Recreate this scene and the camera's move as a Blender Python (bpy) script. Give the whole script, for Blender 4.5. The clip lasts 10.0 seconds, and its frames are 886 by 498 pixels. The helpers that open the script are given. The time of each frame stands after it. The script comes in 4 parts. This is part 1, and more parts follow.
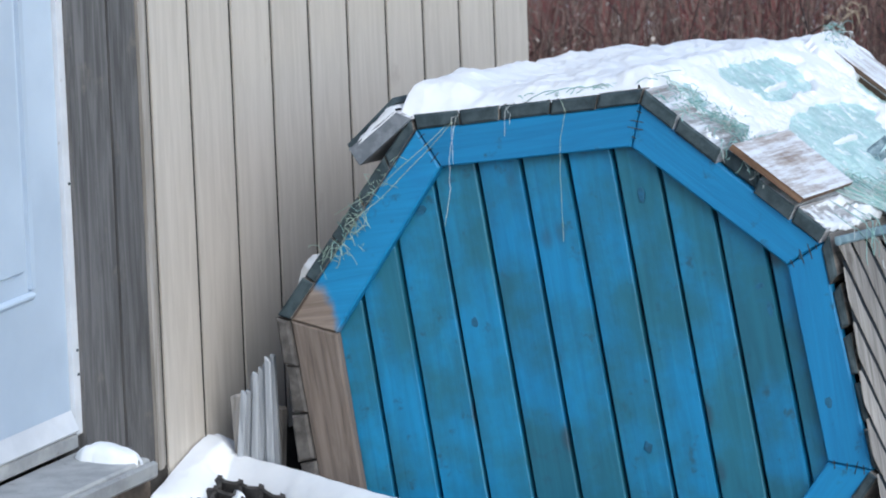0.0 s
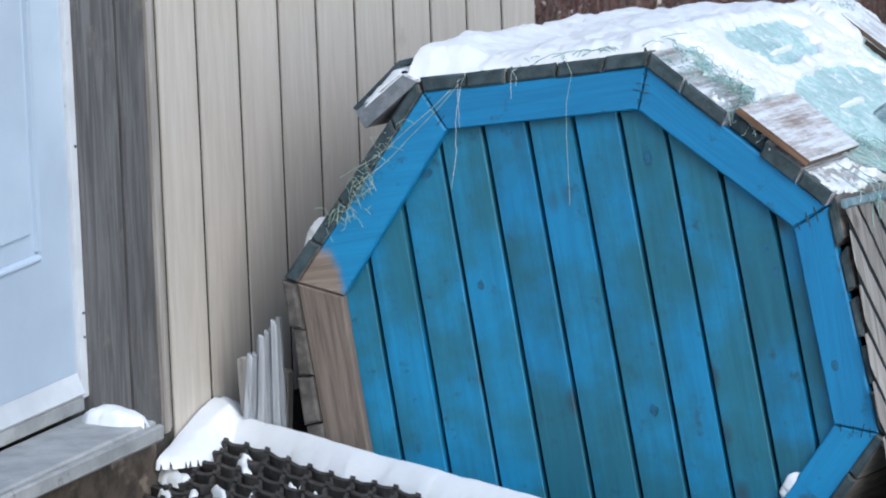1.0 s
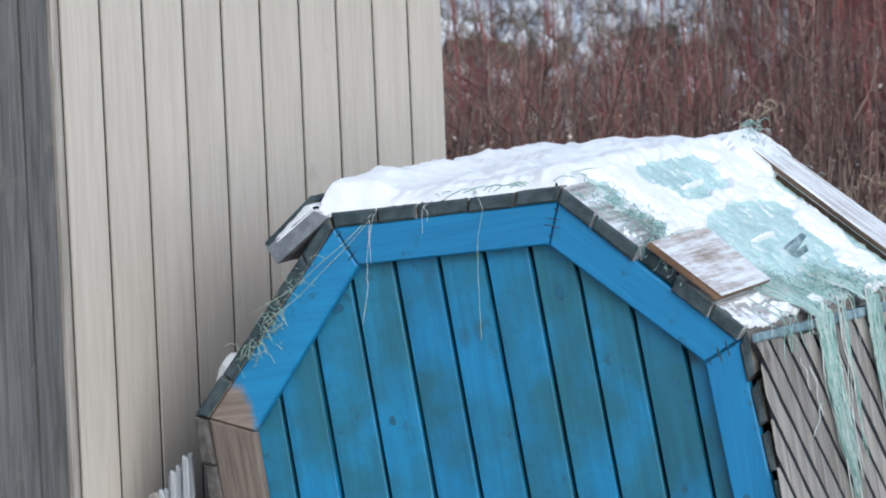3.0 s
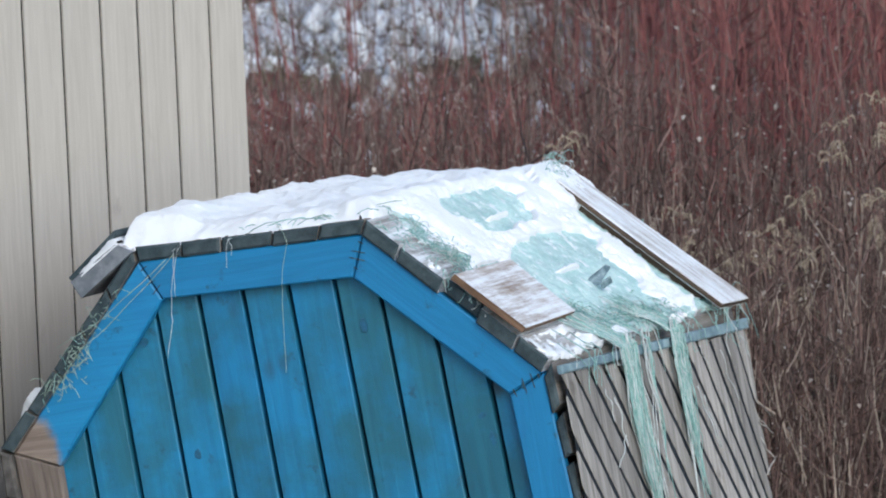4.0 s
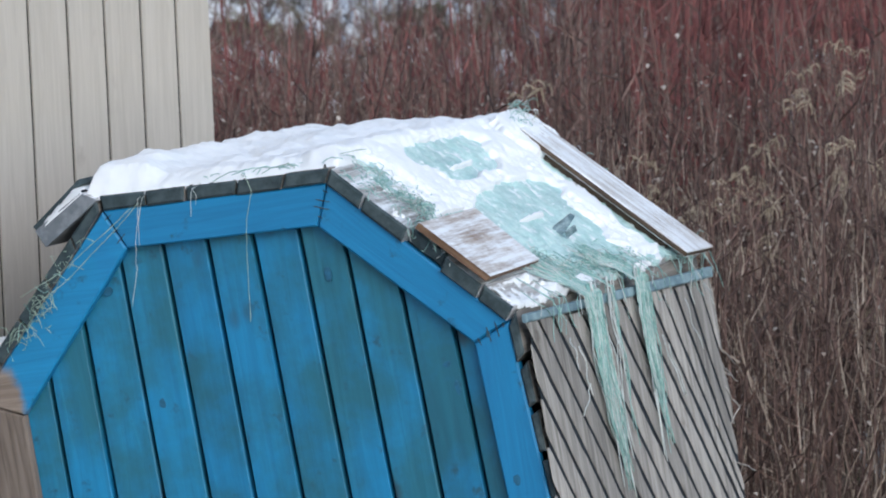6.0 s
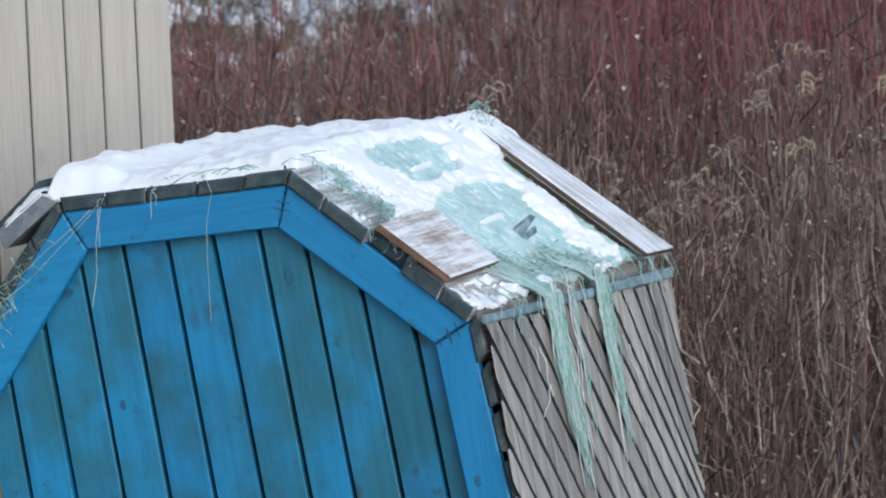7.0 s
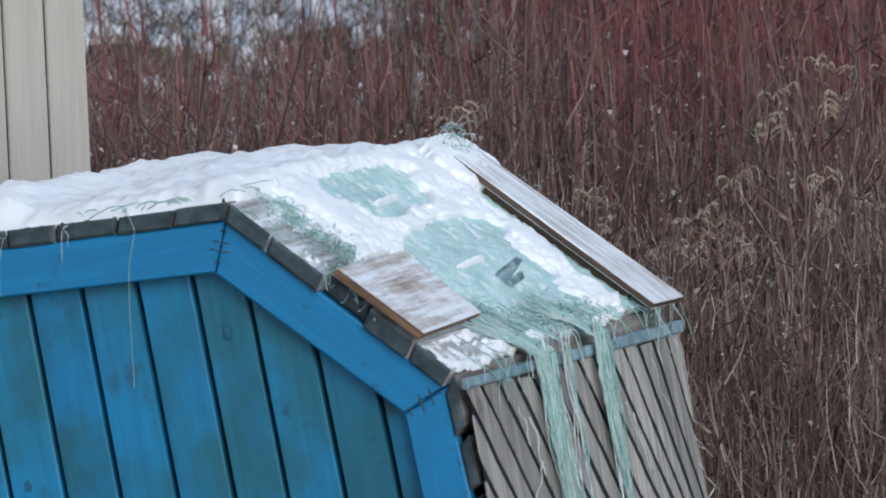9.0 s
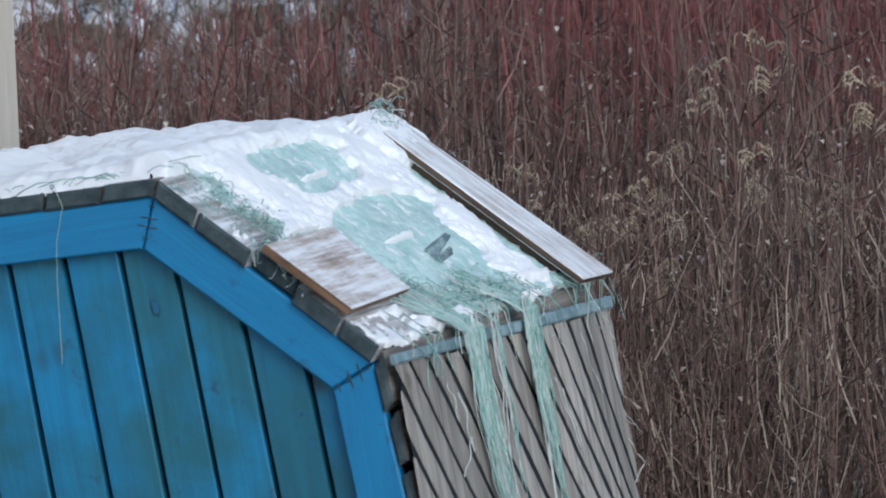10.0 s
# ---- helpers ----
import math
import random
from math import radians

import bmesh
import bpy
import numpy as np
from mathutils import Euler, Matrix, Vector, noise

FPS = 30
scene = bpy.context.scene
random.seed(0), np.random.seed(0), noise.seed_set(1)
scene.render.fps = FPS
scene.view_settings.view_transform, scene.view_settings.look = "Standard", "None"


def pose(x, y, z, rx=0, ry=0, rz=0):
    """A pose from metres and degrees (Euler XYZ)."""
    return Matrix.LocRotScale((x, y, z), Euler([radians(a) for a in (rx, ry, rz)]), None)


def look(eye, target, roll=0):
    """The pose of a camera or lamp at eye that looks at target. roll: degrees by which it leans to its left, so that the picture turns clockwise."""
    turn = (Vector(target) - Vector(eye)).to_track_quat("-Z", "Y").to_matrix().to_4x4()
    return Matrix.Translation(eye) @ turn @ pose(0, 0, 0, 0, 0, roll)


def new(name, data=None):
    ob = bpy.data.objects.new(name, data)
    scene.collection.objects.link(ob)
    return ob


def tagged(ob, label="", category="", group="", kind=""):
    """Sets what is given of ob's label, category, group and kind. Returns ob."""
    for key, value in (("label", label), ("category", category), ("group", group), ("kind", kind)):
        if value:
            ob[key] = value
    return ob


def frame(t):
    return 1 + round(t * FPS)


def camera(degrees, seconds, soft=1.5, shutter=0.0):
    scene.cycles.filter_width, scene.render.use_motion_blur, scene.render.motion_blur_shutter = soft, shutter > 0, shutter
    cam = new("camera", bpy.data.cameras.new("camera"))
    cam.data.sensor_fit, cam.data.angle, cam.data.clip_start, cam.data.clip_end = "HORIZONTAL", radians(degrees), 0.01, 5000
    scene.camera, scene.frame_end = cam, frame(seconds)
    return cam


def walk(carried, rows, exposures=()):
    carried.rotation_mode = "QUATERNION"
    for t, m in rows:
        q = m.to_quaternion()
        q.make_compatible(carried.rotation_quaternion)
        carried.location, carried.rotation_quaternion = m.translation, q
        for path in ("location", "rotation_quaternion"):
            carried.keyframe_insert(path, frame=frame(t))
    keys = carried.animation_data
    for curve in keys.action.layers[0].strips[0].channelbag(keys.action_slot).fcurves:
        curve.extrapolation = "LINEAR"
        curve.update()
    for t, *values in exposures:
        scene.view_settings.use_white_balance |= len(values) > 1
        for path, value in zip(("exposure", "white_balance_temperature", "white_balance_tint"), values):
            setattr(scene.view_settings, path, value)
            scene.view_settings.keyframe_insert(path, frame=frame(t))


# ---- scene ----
cam = camera(7.0, 10.0, soft=1.9)
cam.data.dof.use_dof = True
cam.data.dof.focus_distance = 12.0
cam.data.dof.aperture_fstop = 18.0
PATH = [
    (0, pose(-0.2282, -12.4003, 3.5320, 77.9914, 2.1519, -0.4576)),
    (0.5, pose(-0.2282, -12.4003, 3.5320, 77.8262, 2.1583, -0.2551)),
    (1, pose(-0.2282, -12.4003, 3.5320, 77.6993, 2.1520, -0.4075)),
    (1.5, pose(-0.2282, -12.4003, 3.5320, 77.9556, 2.1555, -0.5534)),
    (2, pose(-0.2282, -12.4003, 3.5320, 78.4502, 2.1543, -0.7075)),
    (2.5, pose(-0.2282, -12.4003, 3.5320, 78.5887, 2.1628, -0.7702)),
    (3, pose(-0.2282, -12.4003, 3.5320, 78.7425, 2.1635, -1.1253)),
    (3.2, pose(-0.2282, -12.4003, 3.5320, 78.7854, 2.1537, -1.9905)),
    (4.3, pose(-0.2282, -12.4003, 3.5320, 78.9763, 2.1597, -2.8078)),
    (4.5, pose(-0.2282, -12.4003, 3.5320, 78.9843, 2.1567, -2.8956)),
    (5, pose(-0.2282, -12.4003, 3.5320, 78.9487, 2.1576, -2.8232)),
    (5.5, pose(-0.2282, -12.4003, 3.5320, 78.5471, 2.1546, -2.6966)),
    (6, pose(-0.2282, -12.4003, 3.5320, 78.5275, 2.1537, -2.9886)),
    (6.2, pose(-0.2282, -12.4003, 3.5320, 78.5703, 2.1540, -3.2274)),
    (7.3, pose(-0.2282, -12.4003, 3.5320, 78.5141, 2.1575, -3.3121)),
    (7.5, pose(-0.2282, -12.4003, 3.5320, 78.5322, 2.1562, -3.2959)),
    (8, pose(-0.2064, -11.3875, 3.3318, 78.8290, 2.1185, -3.4972)),
    (8.5, pose(-0.1865, -10.3183, 3.1219, 78.8663, 2.0692, -3.5350)),
    (9, pose(-0.1946, -10.2890, 3.1153, 78.8490, 2.0433, -3.9280)),
    (9.5, pose(-0.1848, -10.2772, 3.1107, 78.7945, 2.0408, -4.1761)),
    (10, pose(-0.1764, -10.2782, 3.1061, 78.6722, 2.0383, -4.4070)),
]
walk(cam, PATH, ((0.0, 0.41, 6230, 10), (1.5, 0.41, 6280, 10), (2.5, 0.45, 6420, 10), (4.5, 0.35, 6480, 10), (6.2, 0.31, 6430, 10), (7.5, 0.28, 6430, 10), (8.5, 0.11, 6420, 10), (10.0, 0.08, 6350, 10)))

# ---- light: overcast winter sky ----
world = bpy.data.worlds.new("winter_sky")
scene.world = world
world.use_nodes = True
wn = world.node_tree.nodes
sky = wn.new("ShaderNodeTexSky")
sky.sky_type = "NISHITA"
sky.sun_disc = False
sky.sun_elevation = radians(35)
sky.sun_rotation = radians(153)
sky.dust_density = 1.0
sky.air_density = 1.0
wn["Background"].inputs["Strength"].default_value = 0.15
world.node_tree.links.new(sky.outputs["Color"], wn["Background"].inputs["Color"])
sun_data = bpy.data.lights.new("sun", "SUN")
sun_data.energy = 1.3
sun_data.angle = radians(40)
sun_data.color = (0.92, 0.97, 1.0)
sun = new("sun", sun_data)
sun.matrix_world = look((5.2, -10.4, 8.6), (0, 0, 0.6))

# ---- materials ----


def nodes_of(name):
    mat = bpy.data.materials.new(name)
    mat.use_nodes = True
    nt = mat.node_tree
    return mat, nt, nt.nodes["Principled BSDF"]


def add(nt, kind, **inputs):
    node = nt.nodes.new(kind)
    for key, value in inputs.items():
        node.inputs[key.replace("_", " ")].default_value = value
    return node


def mix(nt, fac, a, b, blend="MIX"):
    node = nt.nodes.new("ShaderNodeMix")
    node.data_type = "RGBA"
    node.blend_type = blend
    for socket, value in ((node.inputs[0], fac), (node.inputs[6], a), (node.inputs[7], b)):
        if isinstance(value, bpy.types.NodeSocket):
            nt.links.new(value, socket)
        elif isinstance(value, tuple):
            socket.default_value = (*value, 1.0)
        else:
            socket.default_value = value
    return node.outputs[2]


def coords(nt, scale, turn=(0, 0, 0), place=(0, 0, 0)):
    tc = nt.nodes.new("ShaderNodeTexCoord")
    mp = nt.nodes.new("ShaderNodeMapping")
    mp.inputs["Scale"].default_value = scale
    mp.inputs["Rotation"].default_value = turn
    mp.inputs["Location"].default_value = place
    info = nt.nodes.new("ShaderNodeObjectInfo")
    shift = nt.nodes.new("ShaderNodeVectorMath")
    shift.operation = "SCALE"
    shift.inputs[0].default_value = (7.3, 3.1, 5.7)
    nt.links.new(info.outputs["Random"], shift.inputs["Scale"])
    plus = nt.nodes.new("ShaderNodeVectorMath")
    nt.links.new(tc.outputs["Object"], mp.inputs["Vector"])
    nt.links.new(mp.outputs["Vector"], plus.inputs[0])
    nt.links.new(shift.outputs["Vector"], plus.inputs[1])
    return plus.outputs["Vector"], info.outputs["Random"], tc.outputs["Object"]


def noise_of(nt, vec, scale, detail=5.0, rough=0.6, distort=0.0):
    n = add(nt, "ShaderNodeTexNoise", Scale=scale, Detail=detail, Roughness=rough, Distortion=distort)
    nt.links.new(vec, n.inputs["Vector"])
    return n.outputs["Fac"]


def band(nt, value, lo, hi):
    r = nt.nodes.new("ShaderNodeMapRange")
    r.interpolation_type = "SMOOTHSTEP"
    r.inputs["From Min"].default_value, r.inputs["From Max"].default_value = lo, hi
    nt.links.new(value, r.inputs["Value"])
    return r.outputs["Result"]


def bump(nt, bsdf, height, strength, distance):
    b = add(nt, "ShaderNodeBump", Strength=strength, Distance=distance)
    nt.links.new(height, b.inputs["Height"])
    nt.links.new(b.outputs["Normal"], bsdf.inputs["Normal"])


def set_colour(nt, bsdf, colour, roughness):
    nt.links.new(colour, bsdf.inputs["Base Color"])
    bsdf.inputs["Roughness"].default_value = roughness


def wood(name, dark, light, axis="Y", stain=(0.1, 0.1, 0.1), stain_at=0.6, frost=0.0, rough=0.8, grain=1.0, vary=0.35):
    """Weathered timber with grain along one axis of its object, stains, and frost lying in the grain."""
    mat, nt, bsdf = nodes_of(name)
    scale = {"X": (3, 45, 45), "Y": (45, 3, 45), "Z": (45, 45, 3)}[axis]
    vec, rnd, raw = coords(nt, scale)
    g = noise_of(nt, vec, 1.6, 6, 0.65, 0.6)
    plain, _, _ = coords(nt, (1, 1, 1))
    blot = noise_of(nt, plain, 9.0, 4, 0.6)
    col = mix(nt, band(nt, g, 0.3, 0.7), dark, light)
    col = mix(nt, band(nt, blot, stain_at, stain_at + 0.18), col, stain)
    tone = mix(nt, rnd, (1 - vary, 1 - vary, 1 - vary), (1.0 + vary * 0.3, 1.0 + vary * 0.3, 1.0 + vary * 0.3))
    col = mix(nt, 1.0, col, tone, "MULTIPLY")
    if frost > 0:
        fr = noise_of(nt, vec, 1.5, 7, 0.72)
        big = noise_of(nt, plain, 13.0, 6, 0.7)
        both = nt.nodes.new("ShaderNodeMath")
        both.operation = "MULTIPLY_ADD"
        both.inputs[1].default_value = 0.4
        nt.links.new(big, both.inputs[0])
        nt.links.new(fr, both.inputs[2])
        col = mix(nt, band(nt, both.outputs[0], 0.72 - frost, 1.06 - frost), col, (0.82, 0.85, 0.88))
    set_colour(nt, bsdf, col, rough)
    bump(nt, bsdf, g, 0.5 * grain, 0.004)
    return mat


def painted(name, base, worn, axis="Z", wear=0.55, knots=True, bare=None):
    """Old paint on timber: grain showing through, greenish worn areas and dark knots."""
    mat, nt, bsdf = nodes_of(name)
    scale = {"X": (2.5, 40, 40), "Z": (40, 40, 2.5)}[axis]
    vec, rnd, raw = coords(nt, scale)
    g = noise_of(nt, vec, 1.5, 6, 0.65, 0.8)
    plain, _, _ = coords(nt, (1, 1, 1))
    blot = noise_of(nt, plain, 4.5, 5, 0.62)
    fine = noise_of(nt, plain, 26.0, 4, 0.6)
    col = mix(nt, band(nt, blot, wear - 0.12, wear + 0.14), base, worn)
    dim = mix(nt, band(nt, g, 0.25, 0.75), (0.78, 0.8, 0.82), (1.06, 1.05, 1.04))
    col = mix(nt, 1.0, col, dim, "MULTIPLY")
    tone = mix(nt, rnd, (0.82, 0.88, 0.9), (1.1, 1.05, 1.03))
    col = mix(nt, 1.0, col, tone, "MULTIPLY")
    col = mix(nt, band(nt, fine, 0.6, 0.76), col, (0.018, 0.095, 0.15))
    if knots:
        stretched, _, _ = coords(nt, (9, 9, 5.5))
        v = add(nt, "ShaderNodeTexVoronoi", Scale=1.0)
        nt.links.new(stretched, v.inputs["Vector"])
        k = band(nt, v.outputs["Distance"], 0.2, 0.07)
        col = mix(nt, k, col, (0.022, 0.075, 0.11))
    if bare:
        centre, radius = bare
        dist = nt.nodes.new("ShaderNodeVectorMath")
        dist.operation = "DISTANCE"
        dist.inputs[1].default_value = centre
        nt.links.new(raw, dist.inputs[0])
        edge = nt.nodes.new("ShaderNodeMath")
        edge.operation = "MULTIPLY_ADD"
        edge.inputs[1].default_value = 0.09
        nt.links.new(blot, edge.inputs[0])
        nt.links.new(dist.outputs["Value"], edge.inputs[2])
        timber = mix(nt, band(nt, g, 0.3, 0.7), (0.17, 0.125, 0.095), (0.33, 0.26, 0.21))
        col = mix(nt, band(nt, edge.outputs[0], radius + 0.06, radius + 0.04), col, timber)
    set_colour(nt, bsdf, col, 0.55)
    bump(nt, bsdf, g, 0.35, 0.003)
    return mat


def mottled(name, a, b, scale, rough=0.7, depth=0.003, strength=0.4, lo=0.35, hi=0.65, extra=None):
    mat, nt, bsdf = nodes_of(name)
    vec, rnd, raw = coords(nt, (1, 1, 1))
    f1 = noise_of(nt, vec, scale, 6, 0.65)
    f2 = noise_of(nt, vec, scale * 0.18, 4, 0.6)
    col = mix(nt, band(nt, f1, lo, hi), a, b)
    col = mix(nt, band(nt, f2, 0.3, 0.7), col, mix(nt, 1.0, col, (0.75, 0.76, 0.78), "MULTIPLY"))
    if extra:
        f3 = noise_of(nt, vec, extra[1], 4, 0.6)
        col = mix(nt, band(nt, f3, extra[2], extra[2] + 0.1), col, extra[0])
    set_colour(nt, bsdf, col, rough)
    bump(nt, bsdf, f1, strength, depth)
    return mat


BLUE = (0.009, 0.245, 0.48)
TEAL = (0.016, 0.155, 0.225)
m_plank = painted("blue_plank_paint", BLUE, TEAL, "Z", 0.46)
m_trim = painted("blue_trim_paint", (0.009, 0.24, 0.49), (0.01, 0.2, 0.46), "X", 0.62, knots=False)
m_trim_bare = painted("blue_trim_paint_flaked", (0.009, 0.24, 0.49), (0.01, 0.2, 0.46), "X", 0.62, knots=False, bare=((-0.53, 0.0, 0.19), 0.1))
m_bare = wood("bare_timber", (0.16, 0.122, 0.096), (0.32, 0.255, 0.21), "Z", (0.12, 0.08, 0.06), 0.66)
m_roof = wood("weathered_board", (0.13, 0.115, 0.1), (0.33, 0.3, 0.27), "Y", (0.1, 0.09, 0.085), 0.6)
m_roof_frost = wood("frosted_board", (0.24, 0.225, 0.21), (0.46, 0.44, 0.415), "Y", (0.2, 0.2, 0.195), 0.66, frost=0.17)
m_end = mottled("dark_board_end", (0.025, 0.045, 0.052), (0.07, 0.1, 0.108), 30.0, 0.8)
m_knot = mottled("painted_knot", (0.012, 0.1, 0.17), (0.018, 0.16, 0.29), 55.0, 0.6)
m_end_left = mottled("grey_board_end", (0.07, 0.062, 0.055), (0.15, 0.135, 0.12), 30.0, 0.85)
m_end_lifted = mottled("grey_lifted_end", (0.15, 0.17, 0.19), (0.26, 0.28, 0.3), 30.0, 0.8)
# near-black colour that stands for the shade in plank and lath gaps
m_dark = mottled("gap_shade_backing", (0.006, 0.012, 0.02), (0.012, 0.025, 0.035), 20.0, 0.9)
m_board = wood("frosty_plywood", (0.33, 0.25, 0.205), (0.54, 0.46, 0.405), "Y", (0.3, 0.21, 0.16), 0.56, frost=0.2)
m_board_edge = wood("plywood_edge", (0.13, 0.07, 0.04), (0.27, 0.16, 0.095), "X", (0.08, 0.04, 0.02), 0.62)
m_plank_edge = wood("plank_edge", (0.07, 0.045, 0.03), (0.16, 0.105, 0.07), "X", (0.05, 0.03, 0.02), 0.6)
m_plank_frost = wood("frosty_plank", (0.36, 0.3, 0.255), (0.6, 0.525, 0.465), "X", (0.3, 0.235, 0.19), 0.6, frost=0.25)
m_lath = wood("grey_lath", (0.24, 0.222, 0.2), (0.5, 0.465, 0.425), "Z", (0.15, 0.125, 0.1), 0.62, vary=0.35)
m_siding = wood("cream_siding", (0.51, 0.462, 0.398), (0.6, 0.548, 0.48), "Z", (0.45, 0.4, 0.345), 0.66, rough=0.65, grain=0.4, vary=0.06)
m_groove = mottled("siding_groove_shade", (0.03, 0.026, 0.022), (0.06, 0.052, 0.044), 25.0, 0.9)
m_casing = wood("grey_casing", (0.09, 0.087, 0.085), (0.2, 0.194, 0.19), "Z", (0.25, 0.22, 0.185), 0.6)
m_strip = wood("pale_strip", (0.3, 0.27, 0.23), (0.5, 0.46, 0.41), "Z", (0.2, 0.18, 0.15), 0.62)
m_door = mottled("white_door_paint", (0.54, 0.64, 0.74), (0.58, 0.68, 0.78), 6.0, 0.4, 0.0005, 0.1)
m_white = mottled("white_trim_paint", (0.66, 0.68, 0.7), (0.74, 0.76, 0.78), 12.0, 0.45, 0.0005, 0.15, extra=((0.3, 0.26, 0.2), 18.0, 0.66))
m_sill = mottled("grey_sill", (0.33, 0.335, 0.33), (0.45, 0.455, 0.445), 16.0, 0.6, 0.002, 0.3, extra=((0.15, 0.13, 0.11), 22.0, 0.62))
m_rubber = mottled("black_rubber", (0.03, 0.028, 0.027), (0.085, 0.078, 0.072), 40.0, 0.6)
m_dirt = mottled("step_boards", (0.05, 0.038, 0.028), (0.13, 0.1, 0.075), 18.0, 0.9, extra=((0.2, 0.16, 0.12), 12.0, 0.58))
m_pale_slat = wood("pale_slat", (0.3, 0.32, 0.34), (0.52, 0.54, 0.56), "Z", (0.2, 0.2, 0.2), 0.68)
m_net = mottled("teal_netting", (0.44, 0.67, 0.64), (0.63, 0.81, 0.78), 45.0, 0.75, 0.004, 0.8, extra=((0.8, 0.86, 0.86), 34.0, 0.545))
m_twine = mottled("teal_twine", (0.19, 0.4, 0.36), (0.44, 0.66, 0.6), 60.0, 0.7)
m_twine_pale = mottled("pale_twine", (0.5, 0.55, 0.52), (0.72, 0.76, 0.74), 60.0, 0.7)
m_straw = mottled("straw_green_twine", (0.3, 0.42, 0.32), (0.48, 0.6, 0.5), 60.0, 0.7)
m_tarp = mottled("teal_tarp_strip", (0.16, 0.26, 0.3), (0.33, 0.46, 0.5), 22.0, 0.6, extra=((0.08, 0.1, 0.1), 12.0, 0.6))
m_metal = mottled("grey_scrap", (0.1, 0.17, 0.2), (0.34, 0.44, 0.47), 60.0, 0.4)

m_snow, nt, bsdf = nodes_of("snow")
vec, _, _ = coords(nt, (1, 1, 1))
f1 = noise_of(nt, vec, 38.0, 6, 0.62)
f2 = noise_of(nt, vec, 11.0, 4, 0.6)
set_colour(nt, bsdf, mix(nt, band(nt, f2, 0.3, 0.7), (0.83, 0.855, 0.875), (0.9, 0.915, 0.925)), 0.65)
bump(nt, bsdf, f1, 0.3, 0.007)

m_ground, nt, bsdf = nodes_of("winter_ground")
vec, _, raw = coords(nt, (1, 1, 1))
litter = noise_of(nt, vec, 22.0, 7, 0.7)
moss = noise_of(nt, vec, 1.7, 4, 0.6)
flat, _, _ = coords(nt, (1.0, 0.55, 1))
patch = noise_of(nt, flat, 3.4, 7, 0.66, 0.4)
col = mix(nt, band(nt, litter, 0.3, 0.7), (0.05, 0.032, 0.024), (0.17, 0.11, 0.08))
col = mix(nt, band(nt, moss, 0.5, 0.68), col, (0.09, 0.1, 0.045))
far = nt.nodes.new("ShaderNodeVectorMath")
far.operation = "DISTANCE"
far.inputs[1].default_value = (0.4, 8.8, 0.0)
nt.links.new(raw, far.inputs[0])
drift = nt.nodes.new("ShaderNodeMath")
drift.operation = "MULTIPLY_ADD"
drift.inputs[1].default_value = 0.065
nt.links.new(band(nt, far.outputs["Value"], 1.9, 0.6), drift.inputs[0])
nt.links.new(patch, drift.inputs[2])
patch = drift.outputs[0]
col = mix(nt, band(nt, patch, 0.56, 0.6), col, (0.85, 0.88, 0.92))
set_colour(nt, bsdf, col, 0.85)
bump(nt, bsdf, litter, 0.8, 0.03)


def stem_material(name, a, b, vary):
    mat, nt, bsdf = nodes_of(name)
    geo = nt.nodes.new("ShaderNodeNewGeometry")
    ramp = mix(nt, geo.outputs["Random Per Island"], a, b)
    vec, _, _ = coords(nt, (1, 1, 1))
    f = noise_of(nt, vec, 14.0, 4, 0.6)
    col = mix(nt, band(nt, f, 0.3, 0.7), mix(nt, 1.0, ramp, (vary, vary, vary), "MULTIPLY"), ramp)
    set_colour(nt, bsdf, col, 0.75)
    return mat


m_red = stem_material("red_stems", (0.15, 0.042, 0.042), (0.38, 0.138, 0.122), 0.65)
m_brown = stem_material("brown_stems", (0.05, 0.028, 0.024), (0.27, 0.165, 0.135), 0.5)
m_tan = stem_material("tan_grass", (0.2, 0.14, 0.108), (0.58, 0.48, 0.39), 0.7)
m_leaf = stem_material("dead_leaf", (0.18, 0.13, 0.1), (0.62, 0.54, 0.46), 0.7)
m_plume = stem_material("dry_plume", (0.3, 0.235, 0.165), (0.6, 0.5, 0.37), 0.72)
m_pale = stem_material("pale_brown_stems", (0.13, 0.085, 0.071), (0.42, 0.3, 0.252), 0.65)
m_olive = stem_material("olive_grass", (0.1, 0.1, 0.045), (0.24, 0.22, 0.12), 0.7)

# ---- building helpers ----
rng = random.Random(7)


def mesh_of(name, verts, faces, materials, slots=None, smooth=False):
    me = bpy.data.meshes.new(name)
    me.from_pydata([tuple(v) for v in verts], [], faces)
    for m in materials if isinstance(materials, (list, tuple)) else [materials]:
        me.materials.append(m)
    if slots:
        me.polygons.foreach_set("material_index", slots)
    if smooth:
        me.polygons.foreach_set("use_smooth", [True] * len(me.polygons))
    me.update()
    return me


def put(name, me, parent=None, label=""):
    ob = new(name, me)
    if parent is not None:
        ob.parent = parent
    return tagged(ob, label)


def part(name, bm, material, parent, label=""):
    """One bmesh as one mesh object under a thing or a part."""
    me = bpy.data.meshes.new(name)
    bm.to_mesh(me)
    bm.free()
    for m in material if isinstance(material, (list, tuple)) else [material]:
        me.materials.append(m)
    return put(name, me, parent, label)


def thing(name, m, label, category, group="", kind=""):
    ob = new(name)
    ob.empty_display_size = 0.1
    ob.matrix_world = m
    return tagged(ob, label, category, group, kind)


